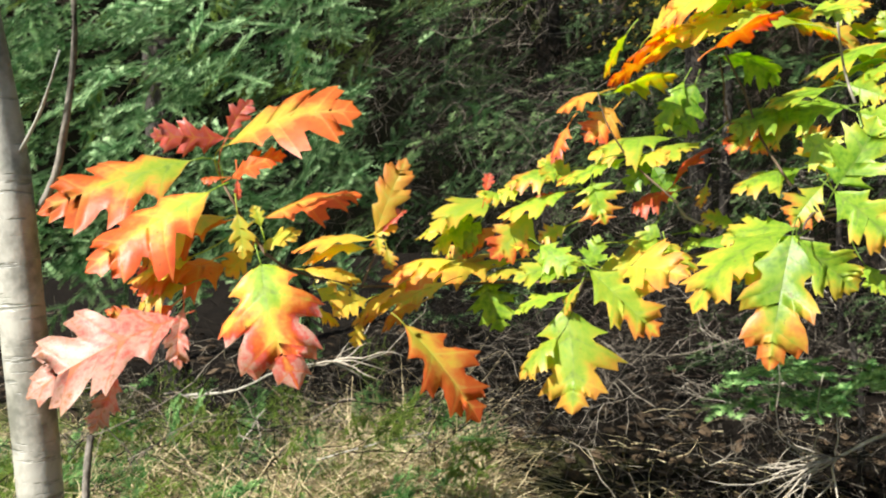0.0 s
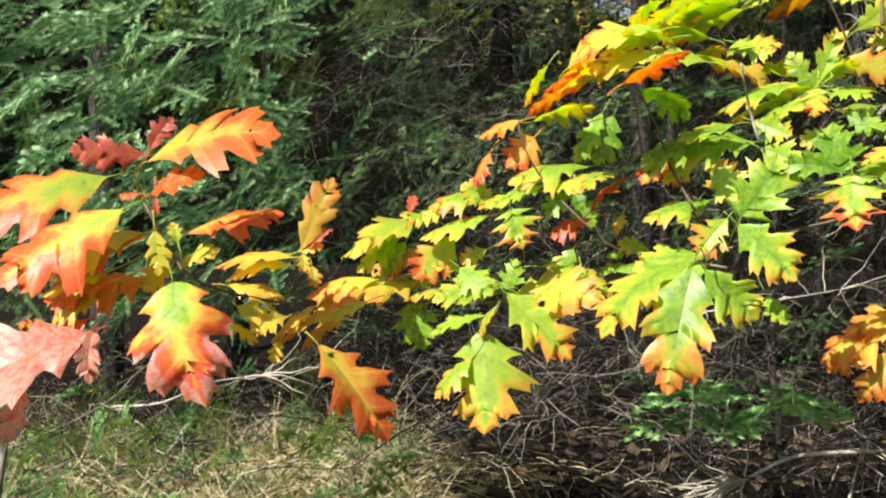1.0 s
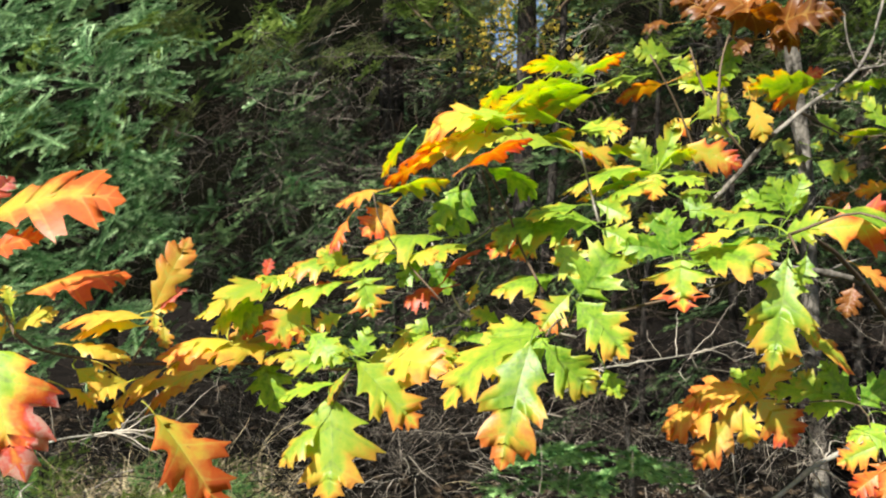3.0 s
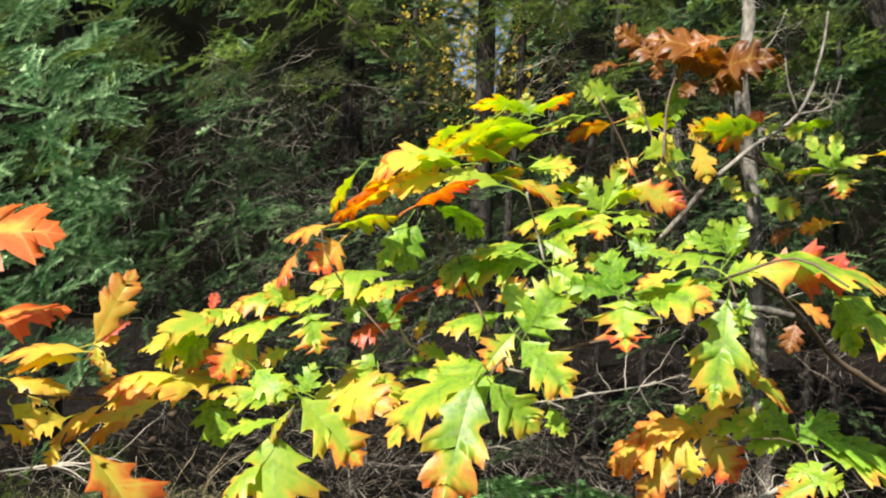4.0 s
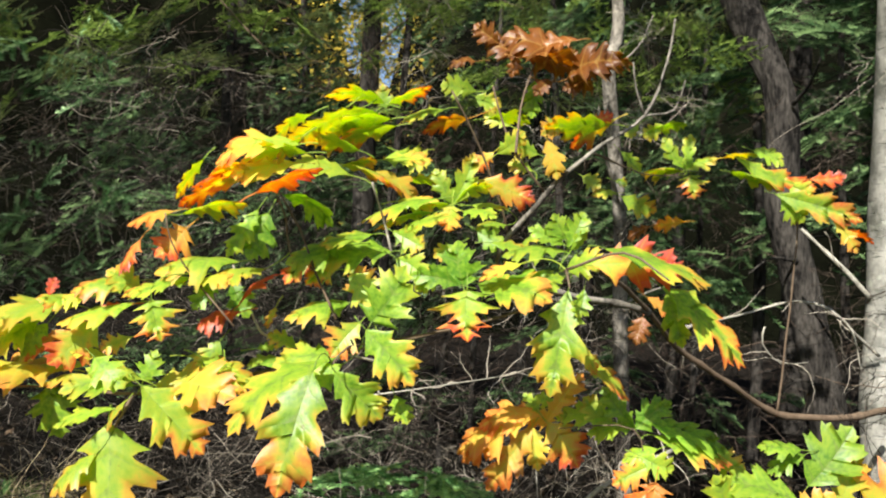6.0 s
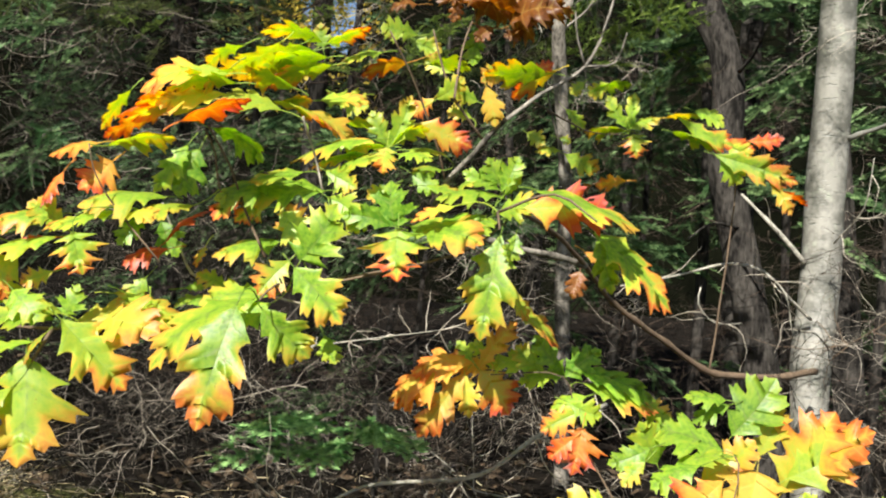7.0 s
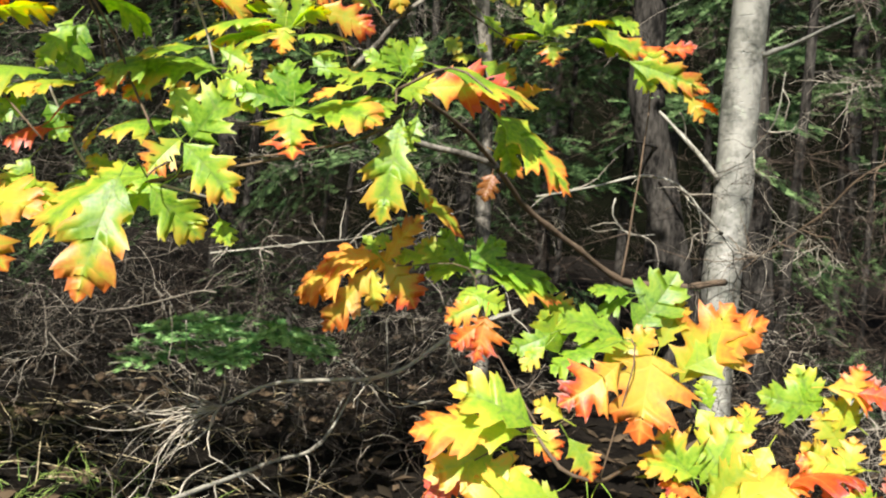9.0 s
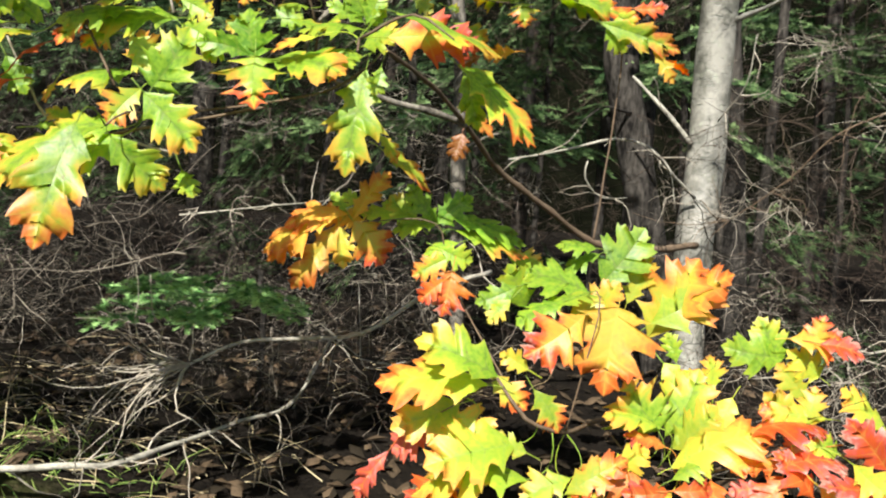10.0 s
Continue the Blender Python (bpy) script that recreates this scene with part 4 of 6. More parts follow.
leaf(b_far, (1.5064, 1.5832, 1.5126), (1.5774, 1.5620, 1.4569), (0.11, -0.88, 0.47), 0.72, 0.50, 0.72)
leaf(b_far, (1.5044, 1.5967, 1.4636), (1.4923, 1.6056, 1.3908), (-0.65, -0.75, 0.12), 0.90, 1.08, 1.18)
leaf(b_far, (1.8614, 1.7246, 1.9202), (1.9673, 1.6687, 1.9272), (0.06, 0.23, 0.97), 0.72, 0.35, 0.20)
leaf(b_far, (1.8756, 1.6882, 1.9203), (2.0757, 1.5821, 1.8387), (-0.58, -0.81, -0.12), 0.28, 0.10, 0.78)
leaf(b_far, (1.9214, 1.6709, 1.9404), (1.9976, 1.6305, 1.8987), (-0.25, -0.88, 0.40), 0.72, 0.09, 0.20)
leaf(b_far, (2.0189, 1.5561, 1.8557), (2.1059, 1.5102, 1.8694), (-0.49, -0.87, -0.01), 0.54, 0.70, 1.00)
leaf(b_far, (1.9471, 1.6088, 1.8132), (2.1403, 1.4839, 1.7421), (-0.62, -0.78, -0.07), 0.38, 0.09, 0.70)
leaf(b_far, (2.0744, 1.5284, 1.7494), (2.1348, 1.4961, 1.6558), (-0.72, -0.69, -0.07), 0.43, 0.28, 0.52)
leaf(b_far, (2.1100, 1.5085, 1.7202), (2.1718, 1.4757, 1.6818), (0.54, 0.04, 0.84), 0.72, 0.70, 0.90)
leaf(b_far, (1.8655, 1.6966, 1.8766), (1.9933, 1.6288, 1.8240), (0.37, -0.01, 0.93), 0.72, 0.09, 0.28)
leaf(b_far, (1.9710, 1.6106, 1.8003), (2.0262, 1.5811, 1.7371), (-0.67, -0.73, -0.09), 0.86, 0.09, 0.22)
# b_low low spray in the sun
leaf(b_low, (1.1036, 1.4291, 1.2550), (0.9606, 1.5119, 1.1590), (-0.62, -0.18, 0.77), 0.72, 0.36, 0.60)
leaf(b_low, (1.1103, 1.4147, 1.2500), (0.9972, 1.4832, 1.2152), (-0.45, -0.31, 0.84), 0.72, 0.42, 0.64)
leaf(b_low, (1.0976, 1.4267, 1.2272), (1.0149, 1.4681, 1.0843), (-0.48, -0.87, 0.12), 0.51, 0.33, 0.70)
leaf(b_low, (1.0977, 1.4266, 1.2248), (1.1078, 1.4136, 1.1332), (-0.46, -0.87, 0.19), 0.62, 0.28, 0.42)
leaf(b_low, (1.1197, 1.4053, 1.2389), (1.1755, 1.3636, 1.1475), (-0.51, -0.83, 0.21), 0.92, 0.33, 0.90)
leaf(b_low, (1.1135, 1.3931, 1.2429), (1.1789, 1.3597, 1.3473), (-0.49, -0.86, 0.12), 0.48, 0.42, 0.62)
leaf(b_low, (1.1095, 1.4221, 1.2556), (1.0812, 1.4428, 1.2954), (-0.52, -0.83, 0.21), 0.63, 0.10, 0.20)
leaf(b_low, (1.2205, 1.3298, 1.2531), (1.1276, 1.3880, 1.2521), (-0.34, -0.53, 0.78), 0.72, 0.10, 0.20)
leaf(b_low, (1.2308, 1.3222, 1.2397), (1.1791, 1.3589, 1.2975), (-0.56, -0.81, 0.18), 0.80, 0.14, 0.28)
leaf(b_low, (1.2532, 1.2794, 1.2431), (1.1987, 1.3195, 1.3233), (-0.57, -0.81, 0.17), 0.60, 0.05, 0.10)
leaf(b_low, (1.2341, 1.2487, 1.2466), (1.2943, 1.2152, 1.3050), (-0.55, -0.82, 0.15), 0.81, 0.02, 0.06)
leaf(b_low, (1.2708, 1.2924, 1.2453), (1.1817, 1.3466, 1.2209), (-0.36, -0.17, 0.92), 0.72, 0.10, 0.20)
leaf(b_low, (1.2587, 1.2355, 1.2598), (1.3885, 1.1504, 1.2111), (0.01, -0.48, 0.87), 0.72, 0.05, 0.10)
leaf(b_low, (1.2716, 1.2354, 1.2338), (1.3991, 1.1519, 1.1868), (-0.02, -0.51, 0.86), 0.72, 0.10, 0.66)
leaf(b_low, (1.2720, 1.2246, 1.2091), (1.2103, 1.2609, 1.1758), (-0.62, -0.46, 0.64), 0.72, 0.08, 0.22)
leaf(b_low, (1.2490, 1.2108, 1.1812), (1.1815, 1.2499, 1.1365), (-0.56, -0.81, 0.19), 0.68, 0.14, 0.70)
leaf(b_low, (1.2242, 1.1690, 1.1570), (1.2074, 1.1729, 1.0654), (-0.57, -0.80, 0.18), 1.04, 0.58, 1.00, warp=1.6)
leaf(b_low, (1.4861, 1.0629, 1.1281), (1.3599, 1.1446, 1.1606), (-0.29, -0.70, 0.65), 0.72, 0.07, 0.13)
leaf(b_low, (1.3030, 1.0607, 1.1392), (1.2355, 1.1004, 1.1031), (-0.57, -0.78, 0.24), 0.65, 0.05, 0.12)
leaf(b_low, (1.2845, 1.0512, 1.1169), (1.2487, 1.0701, 1.0676), (-0.61, -0.76, 0.23), 0.70, 0.12, 0.32)
leaf(b_low, (1.3728, 1.0008, 1.1175), (1.2953, 1.0457, 1.0671), (-0.62, -0.21, 0.76), 0.72, 0.05, 0.12)
leaf(b_low, (1.3888, 1.0944, 1.0872), (1.4901, 1.0334, 1.1228), (-0.46, -0.26, 0.85), 0.72, 0.09, 0.20)
leaf(b_low, (1.5743, 1.1478, 1.2106), (1.5002, 1.1944, 1.2111), (-0.30, -0.48, 0.83), 0.72, 0.07, 0.12)
leaf(b_low, (1.5951, 1.1568, 1.1980), (1.5294, 1.1948, 1.1539), (-0.65, -0.32, 0.69), 0.72, 0.05, 0.10)
leaf(b_low, (1.6060, 1.1563, 1.1339), (1.6839, 1.1167, 1.2614), (-0.65, -0.71, 0.26), 0.89, 0.05, 0.12)
leaf(b_low, (1.6643, 1.1339, 1.0928), (1.7062, 1.1159, 1.2062), (-0.70, -0.67, 0.25), 0.59, 0.22, 0.42)
leaf(b_low, (1.6869, 1.0761, 1.0576), (1.8192, 1.0009, 1.1648), (-0.62, -0.71, 0.32), 0.77, 0.14, 0.66)
leaf(b_low, (1.4709, 0.9592, 1.1113), (1.4290, 0.9380, 0.9480), (-0.66, -0.66, 0.36), 1.03, 0.36, 0.72, warp=1.6)
leaf(b_low, (1.3871, 0.9592, 1.0989), (1.2798, 0.9970, 1.0182), (-0.49, -0.83, 0.27), 0.81, 0.40, 1.02)
leaf(b_low, (1.4674, 1.0975, 1.0563), (1.5444, 1.0540, 1.1219), (-0.61, -0.74, 0.29), 0.78, 0.28, 0.55)
leaf(b_low, (1.2299, 1.0014, 0.9836), (1.0897, 1.0701, 1.0434), (-0.13, -0.79, 0.60), 0.72, 0.09, 0.34)
leaf(b_low, (1.3029, 1.0086, 0.9904), (1.2569, 1.0396, 1.0184), (-0.53, -0.82, 0.23), 0.78, 0.24, 0.40)
leaf(b_low, (1.2425, 1.0397, 0.9767), (1.2987, 0.9999, 0.9162), (-0.31, -0.90, 0.31), 0.72, 0.24, 0.84)
leaf(b_low, (1.3200, 1.0092, 0.9519), (1.3602, 0.9782, 0.8737), (-0.57, -0.81, 0.17), 0.77, 0.12, 0.84)
leaf(b_low, (1.2166, 1.0159, 0.9657), (1.0347, 1.1061, 0.9593), (-0.26, -0.47, 0.85), 0.72, 0.18, 0.70)
leaf(b_low, (1.2250, 1.0564, 0.8941), (1.1517, 1.0963, 0.8099), (-0.63, -0.72, 0.28), 0.75, 0.18, 0.66)
leaf(b_low, (1.1634, 1.1133, 0.8577), (1.1021, 1.1486, 0.8138), (-0.61, -0.73, 0.31), 0.92, 0.90, 0.92)
leaf(b_low, (1.0973, 1.1515, 0.8179), (1.0469, 1.1761, 0.7228), (-0.61, -0.77, 0.21), 0.46, 0.90, 0.92)
leaf(b_low, (1.3130, 1.0032, 0.7820), (1.1207, 1.0977, 0.7459), (-0.27, -0.19, 0.94), 0.72, 0.12, 0.50)
leaf(b_low, (1.3693, 0.9571, 0.7629), (1.4678, 0.9005, 0.8354), (-0.64, -0.65, 0.41), 0.58, 0.20, 0.76)
leaf(b_low, (1.3095, 1.0045, 0.8338), (1.2516, 1.0431, 0.8631), (-0.49, -0.81, 0.32), 0.73, 0.18, 0.34)
leaf(b_low, (1.5478, 0.9070, 0.8808), (1.4934, 0.9483, 0.9782), (-0.63, -0.77, 0.12), 1.13, 0.09, 0.55, warp=1.6)
leaf(b_low, (1.6130, 0.9469, 0.8524), (1.6676, 0.9228, 0.9916), (-0.75, -0.60, 0.28), 0.83, 0.10, 0.45)
leaf(b_low, (1.5589, 0.8747, 0.8165), (1.7019, 0.7673, 0.8977), (-0.62, -0.27, 0.74), 0.72, 0.22, 0.62)
leaf(b_low, (1.5407, 0.9010, 0.8886), (1.4490, 0.9595, 0.9021), (-0.14, -0.42, 0.90), 0.72, 0.14, 0.50)
leaf(b_low, (1.5567, 0.8934, 0.8507), (1.4876, 0.9382, 0.8692), (-0.08, -0.48, 0.87), 0.72, 0.60, 0.92)
leaf(b_low, (1.7108, 0.9237, 0.9450), (1.7055, 0.9322, 1.0155), (-0.77, -0.63, 0.14), 0.77, 0.18, 0.55)
leaf(b_low, (1.6711, 0.9868, 0.9900), (1.6529, 1.0027, 1.0515), (-0.71, -0.69, 0.10), 0.78, 0.10, 0.22)
leaf(b_low, (1.8084, 0.8339, 1.0253), (1.7009, 0.9024, 1.0397), (-0.55, -0.81, 0.23), 0.74, 0.07, 0.16)
leaf(b_low, (1.7757, 0.7992, 1.0690), (1.8762, 0.7359, 1.0656), (-0.35, -0.60, 0.72), 0.72, 0.40, 1.04)
leaf(b_low, (1.8491, 0.7808, 0.9943), (1.7933, 0.8194, 1.0423), (-0.64, -0.77, 0.05), 1.04, 0.18, 0.32, warp=1.6)
leaf(b_low, (1.8131, 0.7763, 1.0474), (1.8339, 0.7684, 1.1189), (-0.81, -0.52, 0.28), 0.70, 0.28, 0.95)
leaf(b_low, (1.8048, 0.7296, 0.9265), (1.6956, 0.7986, 0.9312), (-0.53, -0.78, 0.31), 0.73, 0.18, 0.76)
leaf(b_low, (1.6552, 0.8030, 0.8848), (1.7935, 0.7177, 0.9068), (-0.12, 0.05, 0.99), 0.72, 0.70, 1.01)
leaf(b_low, (1.8190, 0.6121, 0.8630), (1.7552, 0.6587, 0.9513), (-0.70, -0.71, 0.02), 0.72, 0.85, 1.02)
leaf(b_low, (1.6816, 0.7321, 0.8441), (1.7884, 0.6656, 0.8521), (-0.31, -0.39, 0.87), 0.72, 0.85, 1.02)
leaf(b_low, (1.7430, 0.6998, 0.7918), (1.6778, 0.7466, 0.8719), (-0.19, -0.91, 0.37), 0.72, 0.75, 1.00)
leaf(b_low, (1.7184, 0.7449, 0.8465), (1.6527, 0.7846, 0.8259), (-0.44, -0.27, 0.86), 0.72, 0.50, 0.72)
leaf(b_low, (1.5331, 0.8579, 0.7796), (1.4582, 0.9044, 0.7719), (-0.52, -0.78, 0.34), 0.74, 0.72, 0.92)
leaf(b_low, (1.5308, 0.8451, 0.7842), (1.5946, 0.8056, 0.7911), (-0.52, -0.78, 0.34), 0.75, 0.68, 0.88)
leaf(b_low, (1.6805, 0.7635, 0.8001), (1.6255, 0.7968, 0.7834), (-0.57, -0.68, 0.46), 0.76, 0.90, 0.94)
leaf(b_low, (1.5340, 0.8502, 0.8035), (1.5975, 0.8128, 0.8365), (-0.53, -0.17, 0.83), 0.72, 0.09, 0.22)
leaf(b_low, (1.8390, 0.6304, 0.9284), (1.7660, 0.6814, 0.9988), (-0.01, -0.82, 0.58), 0.72, 0.18, 0.45)
leaf(b_low, (1.7853, 0.6884, 0.8752), (1.7372, 0.7194, 0.8862), (-0.53, -0.80, 0.28), 0.97, 0.09, 0.34, warp=1.6)
leaf(b_low, (1.8116, 0.6134, 0.8139), (1.6985, 0.6622, 0.8332), (-0.15, -0.65, 0.74), 0.72, 0.85, 1.02)
leaf(b_low, (1.4574, 0.9073, 0.8324), (1.3786, 0.9514, 0.7582), (-0.74, -0.27, 0.62), 0.72, 0.30, 0.80)
# smaller leaves between and behind
leaf(b_left, (-0.3047, 1.3327, 1.3631), (-0.4289, 1.2660, 1.3420), (0.15, -0.55, 0.82), 0.78, 0.60, 0.70)
leaf(b_left, (-0.0445, 1.5794, 1.3736), (-0.0359, 1.5743, 1.3301), (0.11, -0.99, 0.13), 0.80, 0.30, 0.62)
leaf(b_left, (-0.0833, 1.3832, 1.2935), (-0.1390, 1.3408, 1.2721), (0.37, -0.75, 0.54), 0.78, 0.30, 0.45)
leaf(b_left, (-0.2576, 1.3231, 1.3888), (-0.3031, 1.3165, 1.3465), (0.04, -0.99, 0.11), 0.80, 0.30, 0.45)
leaf(b_left, (0.3163, 1.4425, 1.5005), (0.2581, 1.4401, 1.4723), (-0.39, -0.39, 0.83), 0.78, 0.15, 0.58)
leaf(b_left, (0.3243, 1.4233, 1.3199), (0.4499, 1.3999, 1.3447), (-0.25, -0.80, 0.55), 0.78, 0.25, 0.45)
leaf(b_left, (0.3597, 1.4381, 1.3276), (0.4481, 1.3190, 1.3099), (-0.48, -0.48, 0.73), 0.78, 0.25, 0.55)
leaf(b_left, (0.2978, 1.3949, 1.3326), (0.2207, 1.3998, 1.3554), (0.23, -0.46, 0.87), 0.78, 0.20, 0.43)
leaf(b_left, (0.2753, 1.3492, 1.3069), (0.2427, 1.3394, 1.2528), (-0.81, -0.20, 0.54), 0.78, 0.15, 0.51)
leaf(b_left, (0.3821, 1.4771, 1.3665), (0.4607, 1.4604, 1.3528), (0.06, -0.45, 0.89), 0.78, 0.20, 0.46)
leaf(b_left, (0.2215, 1.5838, 1.3168), (0.1315, 1.5752, 1.2996), (-0.14, -0.36, 0.92), 0.78, 0.25, 0.50)
leaf(b_left, (0.1826, 1.6893, 1.3489), (0.0819, 1.6408, 1.2980), (-0.31, -0.31, 0.90), 0.78, 0.35, 0.55)
leaf(b_left, (0.2432, 1.5178, 1.3610), (0.1777, 1.5019, 1.3752), (0.28, -0.44, 0.86), 0.78, 0.20, 0.33)
leaf(b_left, (0.7400, 1.4499, 1.7686), (0.8319, 1.4037, 1.7705), (-0.28, -0.54, 0.78), 0.78, 0.12, 0.50)
leaf(b_left, (0.7449, 1.3674, 1.6774), (0.8165, 1.3272, 1.6806), (-0.31, -0.49, 0.82), 0.78, 0.15, 0.41)
leaf(b_left, (0.7105, 1.2906, 1.6138), (0.7582, 1.2487, 1.5834), (-0.62, -0.77, 0.09), 0.80, 0.10, 0.38)
leaf(b_left, (0.7064, 1.2541, 1.5631), (0.7551, 1.2142, 1.5253), (-0.57, -0.82, 0.11), 0.80, 0.10, 0.27)
leaf(b_left, (0.3944, 1.3148, 1.7048), (0.4262, 1.2529, 1.7333), (-0.85, -0.21, 0.48), 0.78, 0.25, 0.45)
leaf(b_left, (0.2938, 1.4662, 1.4804), (0.2320, 1.4688, 1.5201), (-0.05, -1.00, -0.00), 0.79, 0.12, 0.42)
leaf(b_left, (0.2250, 1.4852, 1.4777), (0.1555, 1.4930, 1.4552), (-0.31, -0.43, 0.84), 0.78, 0.12, 0.32)
leaf(b_left, (0.1862, 1.5095, 1.4553), (0.1202, 1.4839, 1.4659), (0.31, -0.45, 0.84), 0.78, 0.12, 0.50)
leaf(b_left, (0.2816, 1.4774, 1.4008), (0.2292, 1.4812, 1.3767), (-0.14, -0.97, 0.19), 0.80, 0.20, 0.50)
leaf(b_left, (0.2035, 1.5752, 1.4673), (0.0348, 1.5331, 1.4011), (-0.31, -0.23, 0.93), 0.78, 0.15, 0.35)
leaf(b_left, (0.2197, 1.4070, 1.3698), (0.2677, 1.3546, 1.3220), (-0.31, -0.78, 0.54), 0.80, 0.08, 0.21)
leaf(b_left, (0.1812, 1.6441, 1.3240), (-0.0586, 1.5787, 1.3099), (-0.01, -0.17, 0.98), 0.78, 0.30, 0.60)
leaf(b_left, (0.2129, 1.6313, 1.3371), (0.0764, 1.6443, 1.3114), (-0.20, -0.28, 0.94), 0.78, 0.18, 0.55)
leaf(b_left, (0.4316, 1.4258, 1.3990), (0.3920, 1.4255, 1.3470), (-0.26, -0.94, 0.21), 0.80, 0.08, 0.31)
leaf(b_left, (0.1364, 1.6916, 1.3765), (0.0749, 1.6947, 1.3195), (-0.44, -0.78, 0.44), 0.78, 0.25, 0.60)
leaf(b_mid, (0.6228, 1.2996, 1.3815), (0.5122, 1.3410, 1.3608), (-0.36, -0.64, 0.68), 0.78, 0.08, 0.33)
leaf(b_mid, (0.6296, 1.2799, 1.5320), (0.6789, 1.2373, 1.4717), (-0.52, -0.84, 0.18), 0.80, 0.10, 0.37)
leaf(b_mid, (0.5817, 1.4436, 1.3884), (0.5259, 1.4595, 1.4117), (-0.02, -0.86, 0.51), 0.78, 0.12, 0.40)
leaf(b_mid, (0.5420, 1.4699, 1.4627), (0.5239, 1.4528, 1.4218), (-0.73, -0.46, 0.52), 0.78, 0.25, 0.61)
leaf(b_mid, (0.6733, 1.2908, 1.4697), (0.6457, 1.2783, 1.5480), (-0.20, -0.96, -0.22), 0.80, 0.20, 0.54)
leaf(b_mid, (1.1187, 1.3791, 1.8824), (1.0652, 1.3783, 1.8440), (-0.18, -0.95, 0.26), 0.80, 0.15, 0.55)
leaf(b_mid, (1.1770, 1.3568, 1.8816), (1.2086, 1.3232, 1.8970), (-0.70, -0.70, -0.11), 0.80, 0.60, 0.90)
leaf(b_mid, (0.8606, 1.3168, 1.6640), (0.9006, 1.2464, 1.6476), (-0.26, -0.36, 0.90), 0.78, 0.10, 0.20)
leaf(b_mid, (0.7412, 1.3258, 1.6197), (0.7990, 1.2290, 1.6432), (-0.62, -0.18, 0.76), 0.78, 0.10, 0.26)
leaf(b_mid, (0.9933, 1.1446, 1.5555), (1.0277, 1.0741, 1.5783), (-0.91, -0.39, 0.15), 0.78, 0.10, 0.31)
leaf(b_mid, (0.9193, 1.2518, 1.4996), (0.9770, 1.1928, 1.5033), (-0.34, -0.28, 0.90), 0.78, 0.08, 0.17)
leaf(b_mid, (0.9178, 1.3921, 1.6850), (0.9812, 1.3514, 1.6794), (-0.23, -0.46, 0.86), 0.78, 0.10, 0.25)
leaf(b_mid, (0.9741, 1.2857, 1.5963), (1.0156, 1.2408, 1.6327), (-0.72, -0.10, 0.69), 0.78, 0.12, 0.28)
leaf(b_mid, (1.0308, 1.3057, 1.4050), (1.0428, 1.2571, 1.3489), (-0.55, -0.68, 0.49), 0.80, 0.20, 0.46)
leaf(b_mid, (1.0634, 1.4058, 1.7716), (1.0192, 1.4362, 1.7851), (-0.57, -0.82, 0.02), 0.80, 0.15, 0.39)
leaf(b_mid, (1.0009, 1.4665, 1.8134), (0.9672, 1.4887, 1.7721), (-0.53, -0.85, -0.01), 0.80, 0.30, 0.70)
leaf(b_mid, (0.9678, 1.3269, 1.6439), (0.8971, 1.3247, 1.6276), (-0.19, -0.39, 0.90), 0.78, 0.10, 0.27)
leaf(b_mid, (1.0772, 1.4078, 1.8087), (1.0231, 1.4213, 1.8198), (-0.24, -0.97, -0.08), 0.80, 0.10, 0.34)
leaf(b_mid, (0.8733, 1.5652, 1.8152), (0.7984, 1.5633, 1.7816), (-0.38, -0.41, 0.83), 0.78, 0.15, 0.30)
leaf(b_mid, (0.6264, 1.2923, 1.3693), (0.5116, 1.3160, 1.3022), (-0.42, -0.79, 0.45), 0.78, 0.08, 0.42)
leaf(b_mid, (0.5104, 1.4271, 1.3565), (0.6153, 1.4018, 1.3853), (-0.33, -0.39, 0.87), 0.78, 0.05, 0.19)
leaf(b_mid, (0.4677, 1.5390, 1.5063), (0.5009, 1.5225, 1.4388), (-0.08, -0.98, 0.19), 0.80, 0.02, 0.12)
leaf(b_mid, (0.3826, 1.3868, 1.5064), (0.4426, 1.3436, 1.5093), (-0.35, -0.42, 0.84), 0.78, 0.20, 0.41)
leaf(b_mid, (0.4997, 1.3877, 1.5346), (0.4121, 1.3449, 1.4949), (-0.18, -0.44, 0.88), 0.78, 0.15, 0.44)
leaf(b_mid, (0.7775, 1.2411, 1.5445), (0.7391, 1.2373, 1.5054), (-0.17, -0.96, 0.25), 0.80, 0.06, 0.29)
leaf(b_mid, (0.8614, 1.2365, 1.5242), (0.9471, 1.1099, 1.4949), (-0.26, -0.38, 0.89), 0.78, 0.06, 0.52)
leaf(b_mid, (1.0219, 1.1276, 1.5215), (1.0044, 1.1204, 1.4697), (-0.51, -0.81, 0.29), 0.80, 0.06, 0.18)
leaf(b_mid, (0.8956, 1.2537, 1.6020), (0.9663, 1.2332, 1.5941), (-0.08, -0.58, 0.81), 0.78, 0.10, 0.35)
leaf(b_mid, (0.8224, 1.2600, 1.5921), (0.7887, 1.2790, 1.5694), (-0.46, -0.89, -0.06), 0.80, 0.10, 0.36)
leaf(b_mid, (0.7192, 1.2646, 1.3174), (0.7298, 1.2238, 1.2717), (-0.33, -0.74, 0.60), 0.80, 0.08, 0.25)
leaf(b_top, (0.6159, 1.3058, 1.8346), (0.5233, 1.3615, 1.7728), (0.33, -0.40, -0.86), 0.78, 0.18, 0.42)
leaf(b_top, (0.6792, 1.3969, 1.8608), (0.5892, 1.3992, 1.8183), (0.38, -0.39, -0.83), 0.78, 0.15, 0.32)
